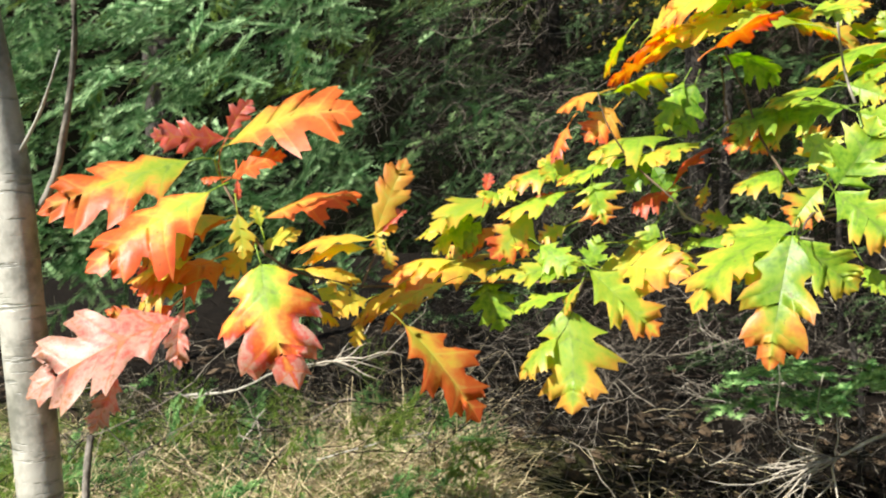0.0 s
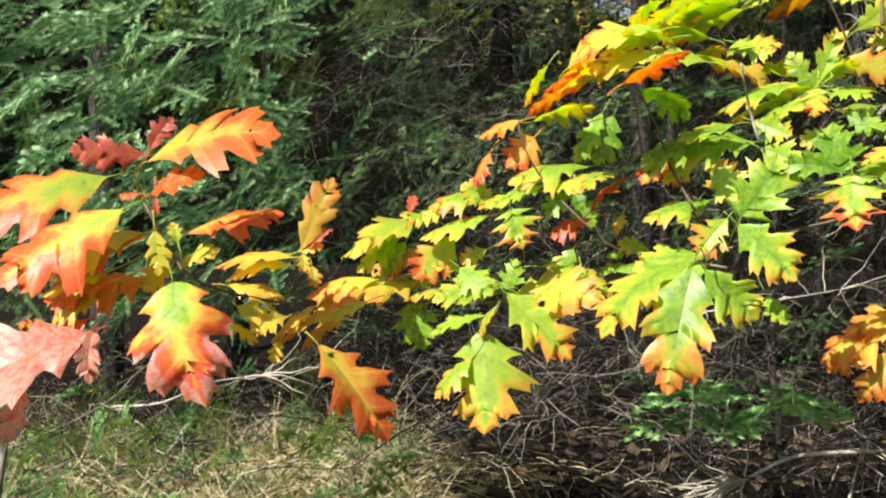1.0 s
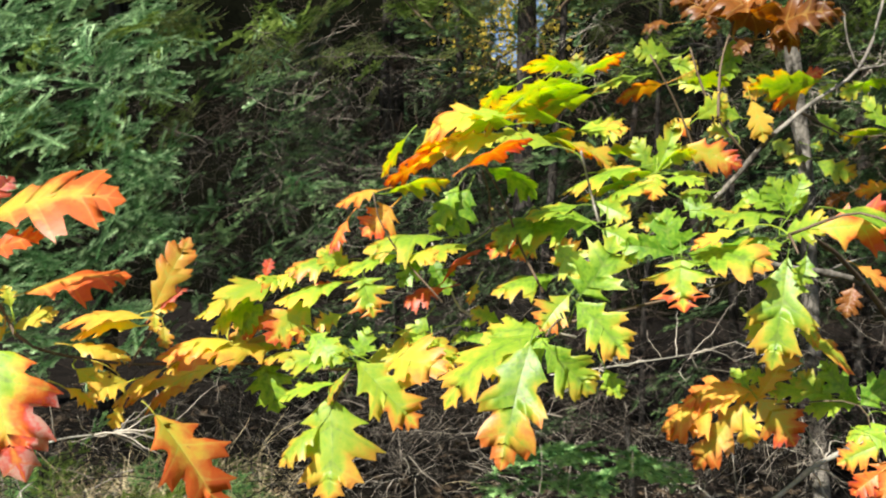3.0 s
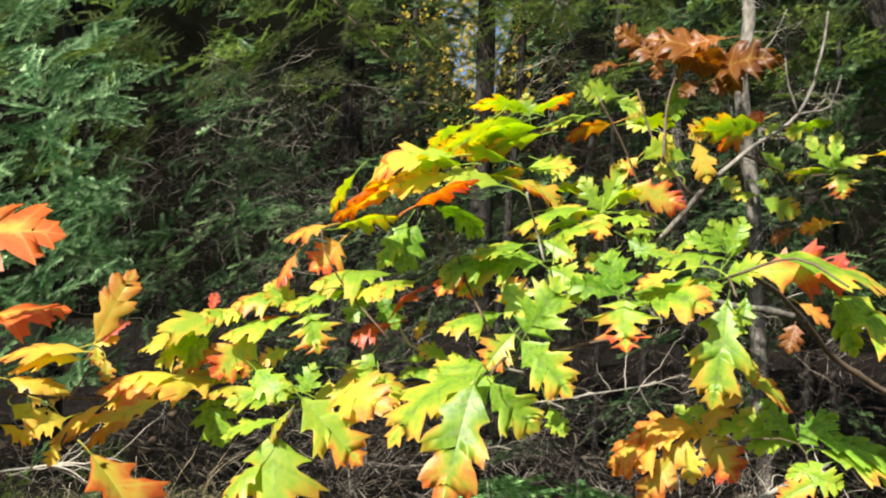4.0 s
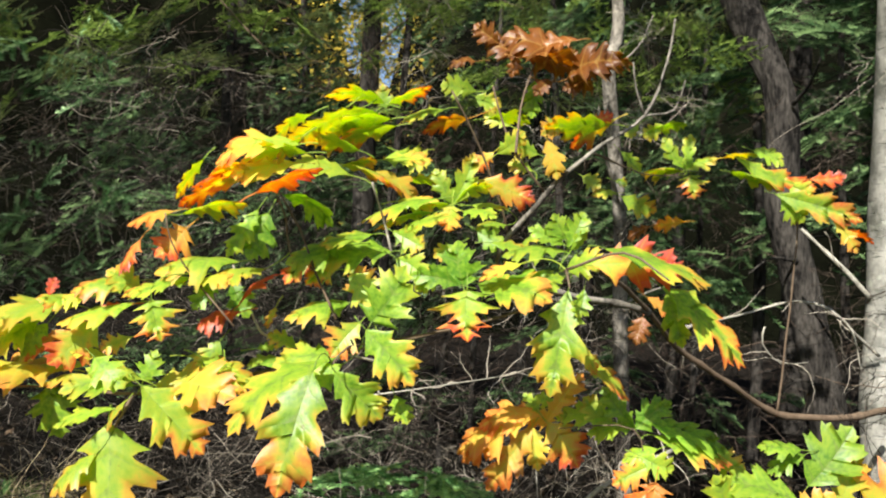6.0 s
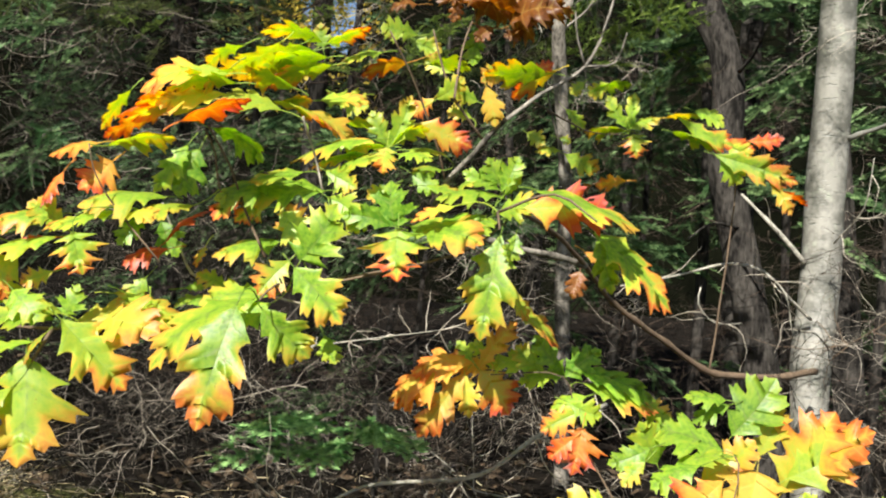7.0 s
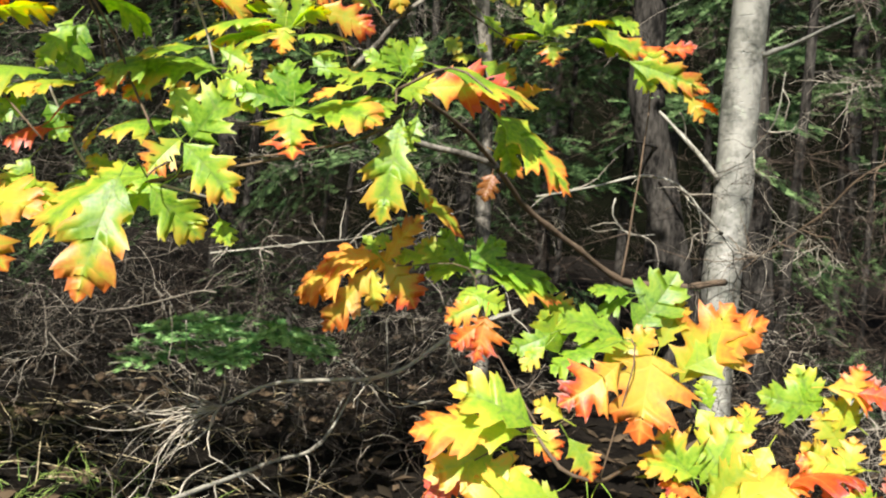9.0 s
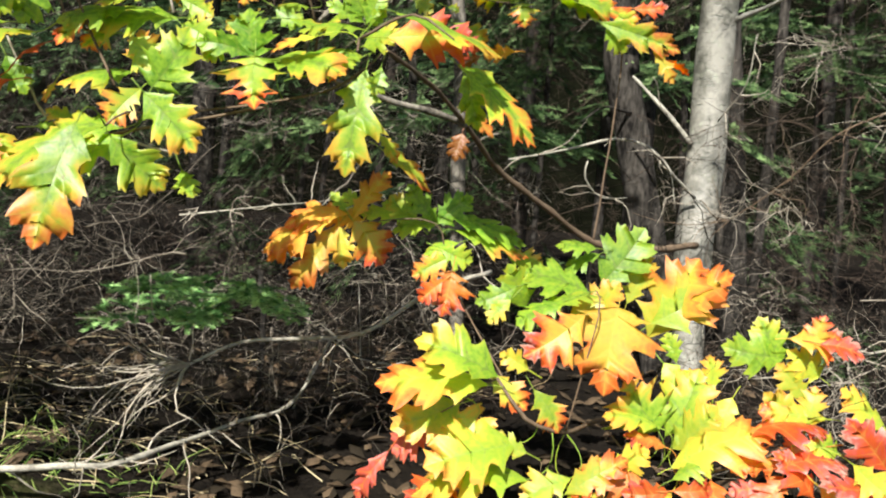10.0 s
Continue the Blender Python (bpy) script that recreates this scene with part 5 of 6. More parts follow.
leaf(b_top, (0.9392, 1.4397, 1.9339), (0.8640, 1.4573, 1.9399), (-0.24, -0.89, -0.39), 0.80, 0.10, 0.19)
leaf(b_top, (0.9441, 1.4550, 1.9272), (1.0011, 1.4393, 1.9078), (-0.30, -0.94, -0.13), 0.80, 0.10, 0.34)
leaf(b_top, (0.5020, 1.1892, 1.7062), (0.3993, 1.2103, 1.6789), (-0.31, -0.48, 0.82), 0.78, 0.25, 0.45)
leaf(b_top, (0.7085, 1.4016, 1.7374), (0.7978, 1.3787, 1.6777), (0.29, -0.68, 0.68), 0.78, 0.30, 0.50)
leaf(b_top, (0.6096, 1.2435, 1.7030), (0.5140, 1.2835, 1.7177), (-0.09, -0.54, 0.83), 0.78, 0.15, 0.26)
leaf(b_top, (0.8161, 1.4995, 1.7400), (0.8706, 1.4201, 1.7472), (-0.17, -0.21, -0.96), 0.78, 0.12, 0.37)
leaf(b_top, (0.8062, 1.5420, 1.8057), (0.8595, 1.4811, 1.7777), (-0.77, -0.62, -0.14), 0.79, 0.12, 0.27)
leaf(b_top, (0.9824, 1.4130, 1.8020), (1.0245, 1.3725, 1.8471), (-0.45, -0.83, -0.33), 0.78, 0.12, 0.32)
leaf(b_top, (0.8833, 1.2921, 1.6262), (0.9260, 1.2579, 1.5953), (-0.55, -0.83, 0.15), 0.80, 0.06, 0.13)
leaf(b_top, (1.0468, 1.4837, 1.8795), (0.9941, 1.5145, 1.9027), (-0.51, -0.86, -0.04), 0.80, 0.15, 0.29)
leaf(b_dead, (1.0469, 1.4093, 2.0165), (0.9611, 1.4556, 2.0485), (-0.44, -0.89, 0.09), 0.78, 1.20, 1.30)
leaf(b_dead, (1.1168, 1.3669, 1.9676), (1.1616, 1.2357, 1.9833), (-0.85, -0.23, 0.45), 0.78, 1.20, 1.35)
leaf(b_dead, (1.0909, 1.3846, 2.0036), (1.1271, 1.3420, 2.0253), (-0.69, -0.69, -0.20), 0.80, 1.15, 1.25)
leaf(b_dead, (1.0948, 1.3907, 1.9668), (1.0560, 1.3966, 1.9306), (-0.29, -0.94, 0.18), 0.80, 1.25, 1.30)
leaf(b_dead, (1.1531, 1.3553, 1.9616), (1.1092, 1.3699, 1.9458), (-0.31, -0.96, -0.00), 0.80, 1.20, 1.30)
leaf(b_far, (1.6638, 1.9649, 1.8621), (1.6898, 1.9402, 1.8480), (-0.68, -0.73, 0.07), 0.80, 0.08, 0.31)
leaf(b_far, (1.6998, 1.9046, 2.0277), (1.6594, 1.9139, 1.9892), (-0.41, -0.89, 0.22), 0.80, 0.12, 0.25)
leaf(b_far, (1.7582, 1.8589, 2.0253), (1.7154, 1.9040, 1.9922), (-0.68, -0.72, -0.08), 0.80, 0.15, 0.30)
leaf(b_far, (1.5830, 2.0195, 1.8740), (1.6142, 1.9644, 1.8370), (-0.78, -0.59, 0.23), 0.80, 0.15, 0.34)
leaf(b_far, (2.0121, 1.6226, 1.8468), (2.0405, 1.5615, 1.7967), (-0.83, -0.53, 0.18), 0.80, 0.15, 0.50)
leaf(b_low, (1.0534, 1.4813, 1.2225), (0.9707, 1.5053, 1.1374), (-0.73, -0.26, 0.63), 0.78, 0.50, 0.65)
leaf(b_low, (1.1377, 1.3954, 1.2726), (1.0955, 1.4123, 1.2936), (-0.32, -0.94, 0.11), 0.80, 0.12, 0.20)
leaf(b_low, (1.1511, 1.4208, 1.2388), (1.0695, 1.4624, 1.2464), (-0.44, -0.89, 0.17), 0.80, 0.40, 0.60)
leaf(b_low, (1.2296, 1.2252, 1.1974), (1.2878, 1.1923, 1.1745), (-0.43, -0.89, 0.17), 0.80, 0.10, 0.20)
leaf(b_low, (1.2076, 1.1746, 1.1356), (1.1700, 1.1987, 1.0938), (-0.65, -0.75, 0.15), 0.80, 0.60, 0.90)
leaf(b_low, (1.4208, 1.2586, 1.1866), (1.4723, 1.1943, 1.1670), (-0.72, -0.65, 0.25), 0.80, 0.10, 0.40)
leaf(b_low, (1.3847, 1.1338, 1.0893), (1.3216, 1.1201, 1.1772), (-0.24, -0.92, -0.31), 0.80, 0.08, 0.20)
leaf(b_low, (1.7068, 1.1059, 1.0203), (1.7642, 1.0291, 1.2042), (-0.84, -0.52, 0.04), 0.78, 0.25, 0.65)
leaf(b_low, (1.7376, 1.0773, 1.0928), (1.7802, 0.9477, 1.1779), (-0.82, 0.10, 0.57), 0.78, 0.30, 0.70)
leaf(b_low, (1.5191, 1.0897, 1.0640), (1.5502, 1.0408, 1.1500), (-0.84, -0.55, -0.01), 0.80, 0.24, 0.48)
leaf(b_low, (1.2089, 1.0891, 0.9137), (1.0775, 1.1161, 0.8700), (-0.32, -0.82, 0.46), 0.79, 0.14, 0.48)
leaf(b_low, (1.1620, 1.1053, 0.8917), (1.2616, 1.0272, 0.8431), (-0.45, -0.81, 0.38), 0.80, 0.17, 0.48)
leaf(b_low, (1.3036, 1.0227, 0.8467), (1.1113, 1.0471, 0.8171), (-0.20, -0.75, 0.63), 0.78, 0.14, 0.48)
leaf(b_low, (1.5959, 0.9103, 0.8394), (1.6301, 0.8383, 0.9380), (-0.93, -0.36, 0.05), 0.80, 0.17, 0.35)
leaf(b_low, (1.6582, 0.8553, 0.8900), (1.7043, 0.7857, 0.8479), (-0.67, -0.66, 0.34), 0.80, 0.35, 0.70)
leaf(b_low, (1.6942, 0.8584, 0.9447), (1.6365, 0.8597, 0.8721), (-0.66, -0.53, 0.52), 0.80, 0.24, 0.44)
leaf(b_low, (1.6512, 1.0033, 0.9864), (1.6815, 0.9454, 0.9206), (-0.66, -0.69, 0.31), 0.80, 0.14, 0.35)
leaf(b_low, (1.7997, 0.8408, 1.0022), (1.7648, 0.8710, 1.1025), (-0.66, -0.75, -0.00), 0.80, 0.07, 0.26)
leaf(b_low, (1.8056, 0.7578, 1.0648), (1.8548, 0.6938, 1.0463), (-0.47, -0.56, 0.68), 0.78, 0.85, 1.00)
leaf(b_low, (1.7659, 0.7660, 0.9126), (1.7123, 0.8031, 0.9680), (-0.53, -0.84, 0.06), 0.80, 0.21, 0.40)
leaf(b_low, (1.7698, 0.7425, 0.9171), (1.7916, 0.7492, 0.9869), (-0.86, -0.42, 0.30), 0.80, 0.21, 0.53)
leaf(b_low, (1.7387, 0.7662, 0.9148), (1.7830, 0.6979, 0.9002), (-0.11, -0.26, 0.96), 0.78, 0.80, 0.95)
leaf(b_low, (1.4995, 0.8804, 0.7810), (1.4321, 0.9627, 0.7944), (-0.66, -0.61, 0.44), 0.80, 0.60, 0.70)
leaf(b_low, (1.4681, 0.9432, 0.8088), (1.5034, 0.8832, 0.8537), (-0.90, -0.37, 0.21), 0.80, 0.21, 0.40)
leaf(b_low, (1.6950, 0.7831, 0.8611), (1.6359, 0.8020, 0.8202), (-0.57, -0.60, 0.56), 0.80, 0.60, 0.70)
leaf(b_low, (1.7655, 0.6997, 0.8852), (1.7136, 0.7596, 0.8598), (-0.78, -0.50, 0.38), 0.80, 0.60, 0.70)
leaf(b_low, (1.3829, 0.9599, 0.7903), (1.2950, 0.9980, 0.7430), (-0.55, -0.68, 0.48), 0.80, 0.14, 0.40)
leaf(b_low, (1.7721, 0.6468, 0.8669), (1.7736, 0.5629, 0.8277), (-0.81, -0.26, 0.52), 0.80, 0.21, 0.53)
leaf(b_low, (1.6989, 0.7362, 0.8268), (1.6473, 0.7540, 0.7586), (-0.76, -0.47, 0.45), 0.80, 0.60, 0.90)
leaf(b_low, (1.7274, 0.6794, 0.8200), (1.7577, 0.6094, 0.7731), (-0.73, -0.57, 0.38), 0.80, 0.35, 0.90)
leaf(b_low, (1.5428, 0.8592, 0.7745), (1.4502, 0.8557, 0.7204), (-0.39, -0.60, 0.71), 0.80, 0.35, 0.90)
leaf(b_low, (1.3859, 0.9731, 0.7685), (1.4045, 0.8882, 0.7251), (-0.66, -0.46, 0.60), 0.80, 0.21, 0.62)
leaf(b_low, (1.6110, 0.8252, 0.8012), (1.5687, 0.7656, 0.7314), (-0.53, -0.47, 0.71), 0.80, 0.70, 0.95)
leaf(b_low, (1.2105, 1.0842, 0.7888), (1.1081, 1.0913, 0.7169), (-0.43, -0.73, 0.53), 0.80, 0.70, 0.90)
leaf(b_low, (1.2845, 1.0846, 0.8234), (1.1760, 1.0657, 0.7707), (-0.20, -0.72, 0.67), 0.80, 0.10, 0.31)
leaf(b_low, (1.8243, 0.7887, 0.9473), (1.7823, 0.8317, 1.0141), (-0.64, -0.76, 0.09), 0.78, 0.21, 0.44)

# unseen oak boughs added over the brushwood, to cast dappled shade on it
def shade_bough(seed):
    """A spray of oak leaves round a short forked twig."""
    rng = random.Random(seed)
    verts, faces = [], []
    for k in range(46):
        c = Vector((rng.gauss(0, 0.15), rng.gauss(0, 0.15), rng.gauss(0, 0.06)))
        h, size = rng.uniform(0, 6.28), rng.uniform(0.08, 0.15)
        u = Vector((math.cos(h), math.sin(h), rng.gauss(-0.2, 0.25))).normalized() * size
        v = u.cross(Vector((rng.gauss(0, 0.4), rng.gauss(0, 0.4), 1))).normalized() * size * 0.36
        n = len(verts)
        verts += [c, c + u * 0.28 + v * 0.7, c + u * 0.36 + v * 0.4, c + u * 0.6 + v, c + u * 0.66 + v * 0.5, c + u, c + u * 0.66 - v * 0.5, c + u * 0.6 - v, c + u * 0.36 - v * 0.4, c + u * 0.28 - v * 0.7]
        faces.append(tuple(range(n, n + 10)))
    for k in range(5):
        h = k * 1.26 + rng.uniform(-0.3, 0.3)
        line = [Vector((0, 0, 0)), Vector((math.cos(h) * 0.12, math.sin(h) * 0.12, 0.02)), Vector((math.cos(h) * 0.26, math.sin(h) * 0.26, 0.0))]
        v, f = tube(line, [0.004, 0.003, 0.0015], 5)
        n = len(verts)
        verts += v
        faces += [tuple(j + n for j in q) for q in f]
    return mesh_of("shade_bough", verts, faces, SHADE_LEAF)


SHADE_BOUGHS = [shade_bough(s) for s in (71, 72, 73)]
rng = random.Random(77)
for k in range(16):
    spot = polar(rng.uniform(-4, 44), rng.uniform(1.45, 2.6), rng.uniform(2.75, 3.5))
    ob = part("shade_bough", SHADE_BOUGHS[k % 3], spot, oak)
    ob.rotation_euler = (rng.gauss(0, 0.2), rng.gauss(0, 0.2), rng.uniform(0, 6.28))

# ---- firs ----
YOUNG = []


def needle_shoot(rng, start, way, length, up, verts, faces, needle=0.019, gap=0.0017, half=0.0014):
    """A thin green shoot set round with flat needles, mostly to its sides and above."""
    way = way.normalized()
    side = way.cross(up).normalized()
    top = side.cross(way)
    n = int(length / gap)
    age = rng.uniform(0.0, 0.6)
    for k in range(n):
        f = k / n
        c = start + way * (length * f) - up * (0.10 * length * f * f)
        q = rng.gauss(0.25, 0.3) if rng.random() < 0.8 else rng.uniform(0.4, 1.57)
        q = math.pi - q if k % 2 else q
        out = side * math.cos(q) + top * math.sin(q)
        d = (out + way * rng.uniform(0.35, 0.6)).normalized()
        ln = needle * rng.uniform(0.75, 1.1) * (1 - 0.35 * f)
        w = way.cross(d).normalized() * half
        i = len(verts)
        verts += [c - w, c + w, c + d * ln + w * 0.4, c + d * ln - w * 0.4]
        faces.append((i, i + 1, i + 2, i + 3))
        YOUNG.extend([age + 0.45 * f * f] * 4)
    YOUNG.extend([0.0] * 4)
    i = len(verts)
    for s in range(3):
        verts.append(start + (side * math.cos(s * 2.1) + top * math.sin(s * 2.1)) * 0.0016)
    verts.append(start + way * length - up * (0.10 * length))
    faces += [(i, i + 1, i + 3), (i + 1, i + 2, i + 3), (i + 2, i, i + 3)]


def bough_mesh(seed, mat, reach=0.34, needle=0.027, gap=0.0019, step=0.085, half=0.0021, forks=0.14):
    """A flat fir bough along +y: a middle shoot with side shoots like bottle brushes, the longer ones forked again."""
    rng = random.Random(seed)
    verts, faces = [], []
    YOUNG.clear()
    up = Vector((0, 0, 1))
    needle_shoot(rng, Vector((0, 0, 0)), Vector((0, 1, 0.02)), reach, up, verts, faces, needle, gap, half)
    pos = 0.07
    while pos < reach * 0.93:
        for s in (-1, 1):
            ln = (reach - pos) * rng.uniform(0.42, 0.62) + 0.045
            a = radians(rng.uniform(40, 58))
            way = Vector((s * math.sin(a), math.cos(a), rng.uniform(-0.15, 0.25)))
            st = Vector((0, pos, -0.1 * pos * pos / reach))
            needle_shoot(rng, st, way, ln, up, verts, faces, needle, gap, half)
            q = forks * 0.7
            while q < ln * 0.7:
                for s2 in (-1, 1):
                    b = a + s2 * radians(46)
                    w2 = Vector((s * math.sin(b), math.cos(b), rng.uniform(-0.1, 0.3)))
                    needle_shoot(rng, st + way.normalized() * q, w2, (ln - q) * 0.4 + 0.04, up, verts, faces, needle, gap, half)
                q += forks * rng.uniform(0.7, 1.0)
        pos += rng.uniform(0.8, 1.25) * step
    me = mesh_of("bough", verts, faces, mat, False)
    me.attributes.new("young", "FLOAT", "POINT").data.foreach_set("value", YOUNG)
    return me


BOUGHS = [bough_mesh(s, NEEDLE, 0.21, 0.019, 0.0018, 0.047, 0.0013, 0.6) for s in (1, 2, 3)]
BOUGHS_SMALL = [bough_mesh(s, NEEDLE_SOFT, 0.26, 0.020, 0.0020, 0.06, 0.0015, 0.08) for s in (10, 11)]
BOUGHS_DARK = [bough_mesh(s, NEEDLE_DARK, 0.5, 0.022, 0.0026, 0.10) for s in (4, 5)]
BOUGHS_OLIVE = [bough_mesh(s, NEEDLE_OLIVE, 0.4, 0.013, 0.0018, 0.05, 0.0012, 0.12) for s in (6, 7)]
BOUGHS_FRESH = [bough_mesh(s, NEEDLE_FRESH, 0.34, 0.018, 0.0020, 0.06, 0.0016, 0.12) for s in (8, 9)]


def hang_bough(tree, me, place, heading, droop, lean, size):
    ob = part("bough", me, place, tree)
    ob.matrix_basis = Matrix.Translation(ob.location) @ Euler((radians(-droop), radians(lean), radians(heading))).to_matrix().to_4x4() @ Matrix.Scale(size, 4)
    return ob


def fir(name_label, base, height, meshes, count, seed, spots, droops, trunk_r=0.05, scale=1.0, sunny=False, group="firs at the wood's edge"):
    """A fir with its trunk and with boughs in the given bearings, heights and distances."""
    rng = random.Random(seed)
    tree = thing("fir_tree", base, name_label, "fir tree", group)
    b = Vector(base)
    tree_trunk(tree, [(b - Vector((0, 0, 0.15)), trunk_r), (b + Vector((0.02, 0, height * 0.5)), trunk_r * 0.7), (b + Vector((0, 0, height)), 0.008)], BARK_ROUGH, 10)
    az0, az1, z0, z1, r0, r1 = spots
    for k in range(count):
        p = polar(rng.uniform(az0, az1), rng.uniform(r0, r1), rng.uniform(z0, z1))
        away = p - b
        if sunny:
            # outer boughs spread their flat side to the light
            up = (SUN_WAY + Vector((rng.gauss(0, 0.36), rng.gauss(0, 0.36), rng.gauss(0.1, 0.32)))).normalized()
            way = Vector((away.x * 0.3 + rng.gauss(0, 0.8), -0.5 + rng.gauss(0, 0.4), rng.gauss(0.1, 0.6)))
            way = (way - up * way.dot(up)).normalized()
            side = way.cross(up)
            ob = part("bough", rng.choice(meshes), p, tree)
            turn = Matrix((side, way, up)).transposed().to_4x4()
            ob.matrix_basis = Matrix.Translation(ob.location) @ turn @ Matrix.Scale(rng.uniform(0.6, 1.1) * scale, 4)
            continue
        heading = math.degrees(math.atan2(-away.x, away.y)) + rng.uniform(-45, 45)
        hang_bough(tree, rng.choice(meshes), p, heading, rng.uniform(*droops), rng.uniform(-25, 25), rng.uniform(0.65, 1.15) * scale)
    return tree


def ground_spot(azimuth, reach):
    p = polar(azimuth, reach)
    return (p.x, p.y, ground_at(p.x, p.y))


fir("young blue-green fir with sunlit needled boughs", ground_spot(-16, 3.3), 3.6, BOUGHS, 640, 11, (-34, -6, 1.25, 2.40, 2.2, 2.75), (-10, 40), 0.05, 0.8, True)
fir("yellow-green young fir behind its blue-green neighbour", ground_spot(-8, 3.6), 3.6, BOUGHS_FRESH + BOUGHS_OLIVE, 150, 21, (-34, 0, 1.8, 2.9, 2.6, 3.3), (0, 50), 0.05, 0.66, True)
fir("dense green fir, some boughs toned darker for shade", ground_spot(-16, 4.3), 4.4, BOUGHS_DARK + BOUGHS * 2, 250, 12, (-26, 3, 1.35, 2.9, 2.7, 3.7), (0, 50), 0.06, 0.85, True)
fir("olive green cedar-like tree with fine sprays", ground_spot(19, 4.6), 4.8, BOUGHS_OLIVE + BOUGHS_FRESH, 340, 13, (2, 44, 2.4, 3.6, 3.0, 4.4), (0, 60), 0.07, 0.75, True)
fir("small green fir sapling low in the brushwood", ground_spot(26, 2.45), 0.4, BOUGHS_SMALL, 17, 14, (20.5, 28, 0.97, 1.07, 2.05, 2.3), (-8, 14), 0.012, 0.7)
fir("small green fir seedlings on the bank", ground_spot(-12, 2.6), 0.2, BOUGHS_FRESH + BOUGHS_SMALL * 2, 110, 15, (-32, 1, 0.80, 1.02, 1.8, 2.6), (-40, 20), 0.012, 0.5, True)
# needles of the firs below carry the inner wood's shade as colour
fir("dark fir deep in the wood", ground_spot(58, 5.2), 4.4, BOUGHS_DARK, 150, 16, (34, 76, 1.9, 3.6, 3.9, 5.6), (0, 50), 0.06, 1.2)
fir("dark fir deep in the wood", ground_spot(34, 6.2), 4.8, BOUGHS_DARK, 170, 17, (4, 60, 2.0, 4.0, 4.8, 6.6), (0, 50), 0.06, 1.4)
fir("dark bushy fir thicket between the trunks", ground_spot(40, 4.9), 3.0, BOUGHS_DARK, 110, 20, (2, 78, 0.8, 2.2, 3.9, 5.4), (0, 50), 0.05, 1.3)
# tall crowns added out of view over the wood's edge, to shade the wood
fir("tall fir with a broad dark crown out of view, added for shade", ground_spot(10, 5.4), 7.0, BOUGHS_DARK, 110, 18, (-25, 30, 3.9, 4.8, 3.9, 5.4), (0, 30), 0.09, 2.6)
fir("tall fir with a broad dark crown out of view, added for shade", ground_spot(47, 6.0), 7.0, BOUGHS_DARK, 140, 19, (24, 80, 3.9, 4.8, 3.4, 6.4), (0, 30), 0.09, 2.6)


# ---- slender dark trunks inside the wood ----
def slender_trunk(azimuth, reach, radius, height, seed):
    rng = random.Random(seed)
    x, y, z = ground_spot(azimuth, reach)
    tree = thing("young_conifer", (x, y, z - 0.1), "slender bare dark trunk standing in the wood", "tree", "slender trunks in the wood")
    lean = rng.gauss(0, 0.05)
    points = [((x + lean * h * height + rng.gauss(0, 0.012), y + rng.gauss(0, 0.012), z - 0.1 + h * height), radius * (1 - 0.45 * h)) for h in (0, 0.2, 0.4, 0.6, 0.8, 1.0)]
    tree_trunk(tree, points, BARK_ROUGH, 9, 0.2)
    for k in range(5):
        h = rng.uniform(0.15, 0.9)
        start = Vector((x + lean * h * height, y, z - 0.1 + h * height))
        q = rng.uniform(0, 6.28)
        stem("branch", tree, radius * 0.22, 0.0012, [start, start + Vector((math.cos(q) * 0.16, math.sin(q) * 0.16, 0.02)), start + Vector((math.cos(q) * 0.34, math.sin(q) * 0.34, rng.uniform(-0.08, 0.08)))], BARK_ROUGH, 5)


for k, (azimuth, reach) in enumerate(((11, 4.9), (16, 5.6), (20, 4.6), (24, 5.2), (27, 4.4), (30, 5.7), (33, 4.8), (37, 5.3), (41, 4.3), (45, 5.0), (50, 5.5), (56, 3.7), (60, 4.6), (64, 3.6), (69, 4.4))):
    slender_trunk(azimuth, reach, 0.016 + 0.006 * (k * 7 % 4), 3.4 + 0.2 * (k % 3), 300 + k)


# ---- dead twigs and brushwood ----
def crooked(rng, start, way, length, steps, bend, sag):
    pts, p, d = [start], start, way.normalized()
    for _ in range(steps):
        d = (d + Vector((rng.gauss(0, bend), rng.gauss(0, bend), rng.gauss(0, bend) - sag))).normalized()
        p = p + d * (length / steps)
        pts.append(p)
    return pts


def dead_limbs(seed, count, az, reach, zs, length, twigs, thick=0.0026):
    """Dead lower limbs with bare crooked twigs."""
    rng = random.Random(seed)
    lines = []
    for _ in range(count):
        b, d = rng.uniform(*az), rng.uniform(*reach)
        if 42 < b < 55 and d < 3.5:
            b += 14
        p = polar(b, d, rng.uniform(*zs))
        h = rng.uniform(0, 6.28)
        limb = crooked(rng, p, Vector((math.cos(h), math.sin(h) * 0.7, rng.uniform(-0.35, 0.3))), rng.uniform(*length) * 0.8, 9, 0.20, 0.02)
        r = thick * rng.uniform(0.3, 0.85)
        lines.append((limb, r, r * 0.35))
        for _ in range(twigs):
            k = rng.randrange(1, 9)
            w = Vector((rng.gauss(0, 1), rng.gauss(0, 0.8), rng.gauss(-0.15, 0.7)))
            tw = crooked(rng, limb[k], w, rng.uniform(0.05, 0.20), 6, 0.26, 0.04)
            q = rng.uniform(0.0004, 0.0010)
            lines.append((tw, q * 1.4, q * 0.6))
            if rng.random() < 0.6:
                lines.append((crooked(rng, tw[3], w + Vector((rng.gauss(0, 0.9), rng.gauss(0, 0.9), rng.gauss(0, 0.9))), rng.uniform(0.04, 0.12), 4, 0.3, 0.03), q, q * 0.5))
    return lines


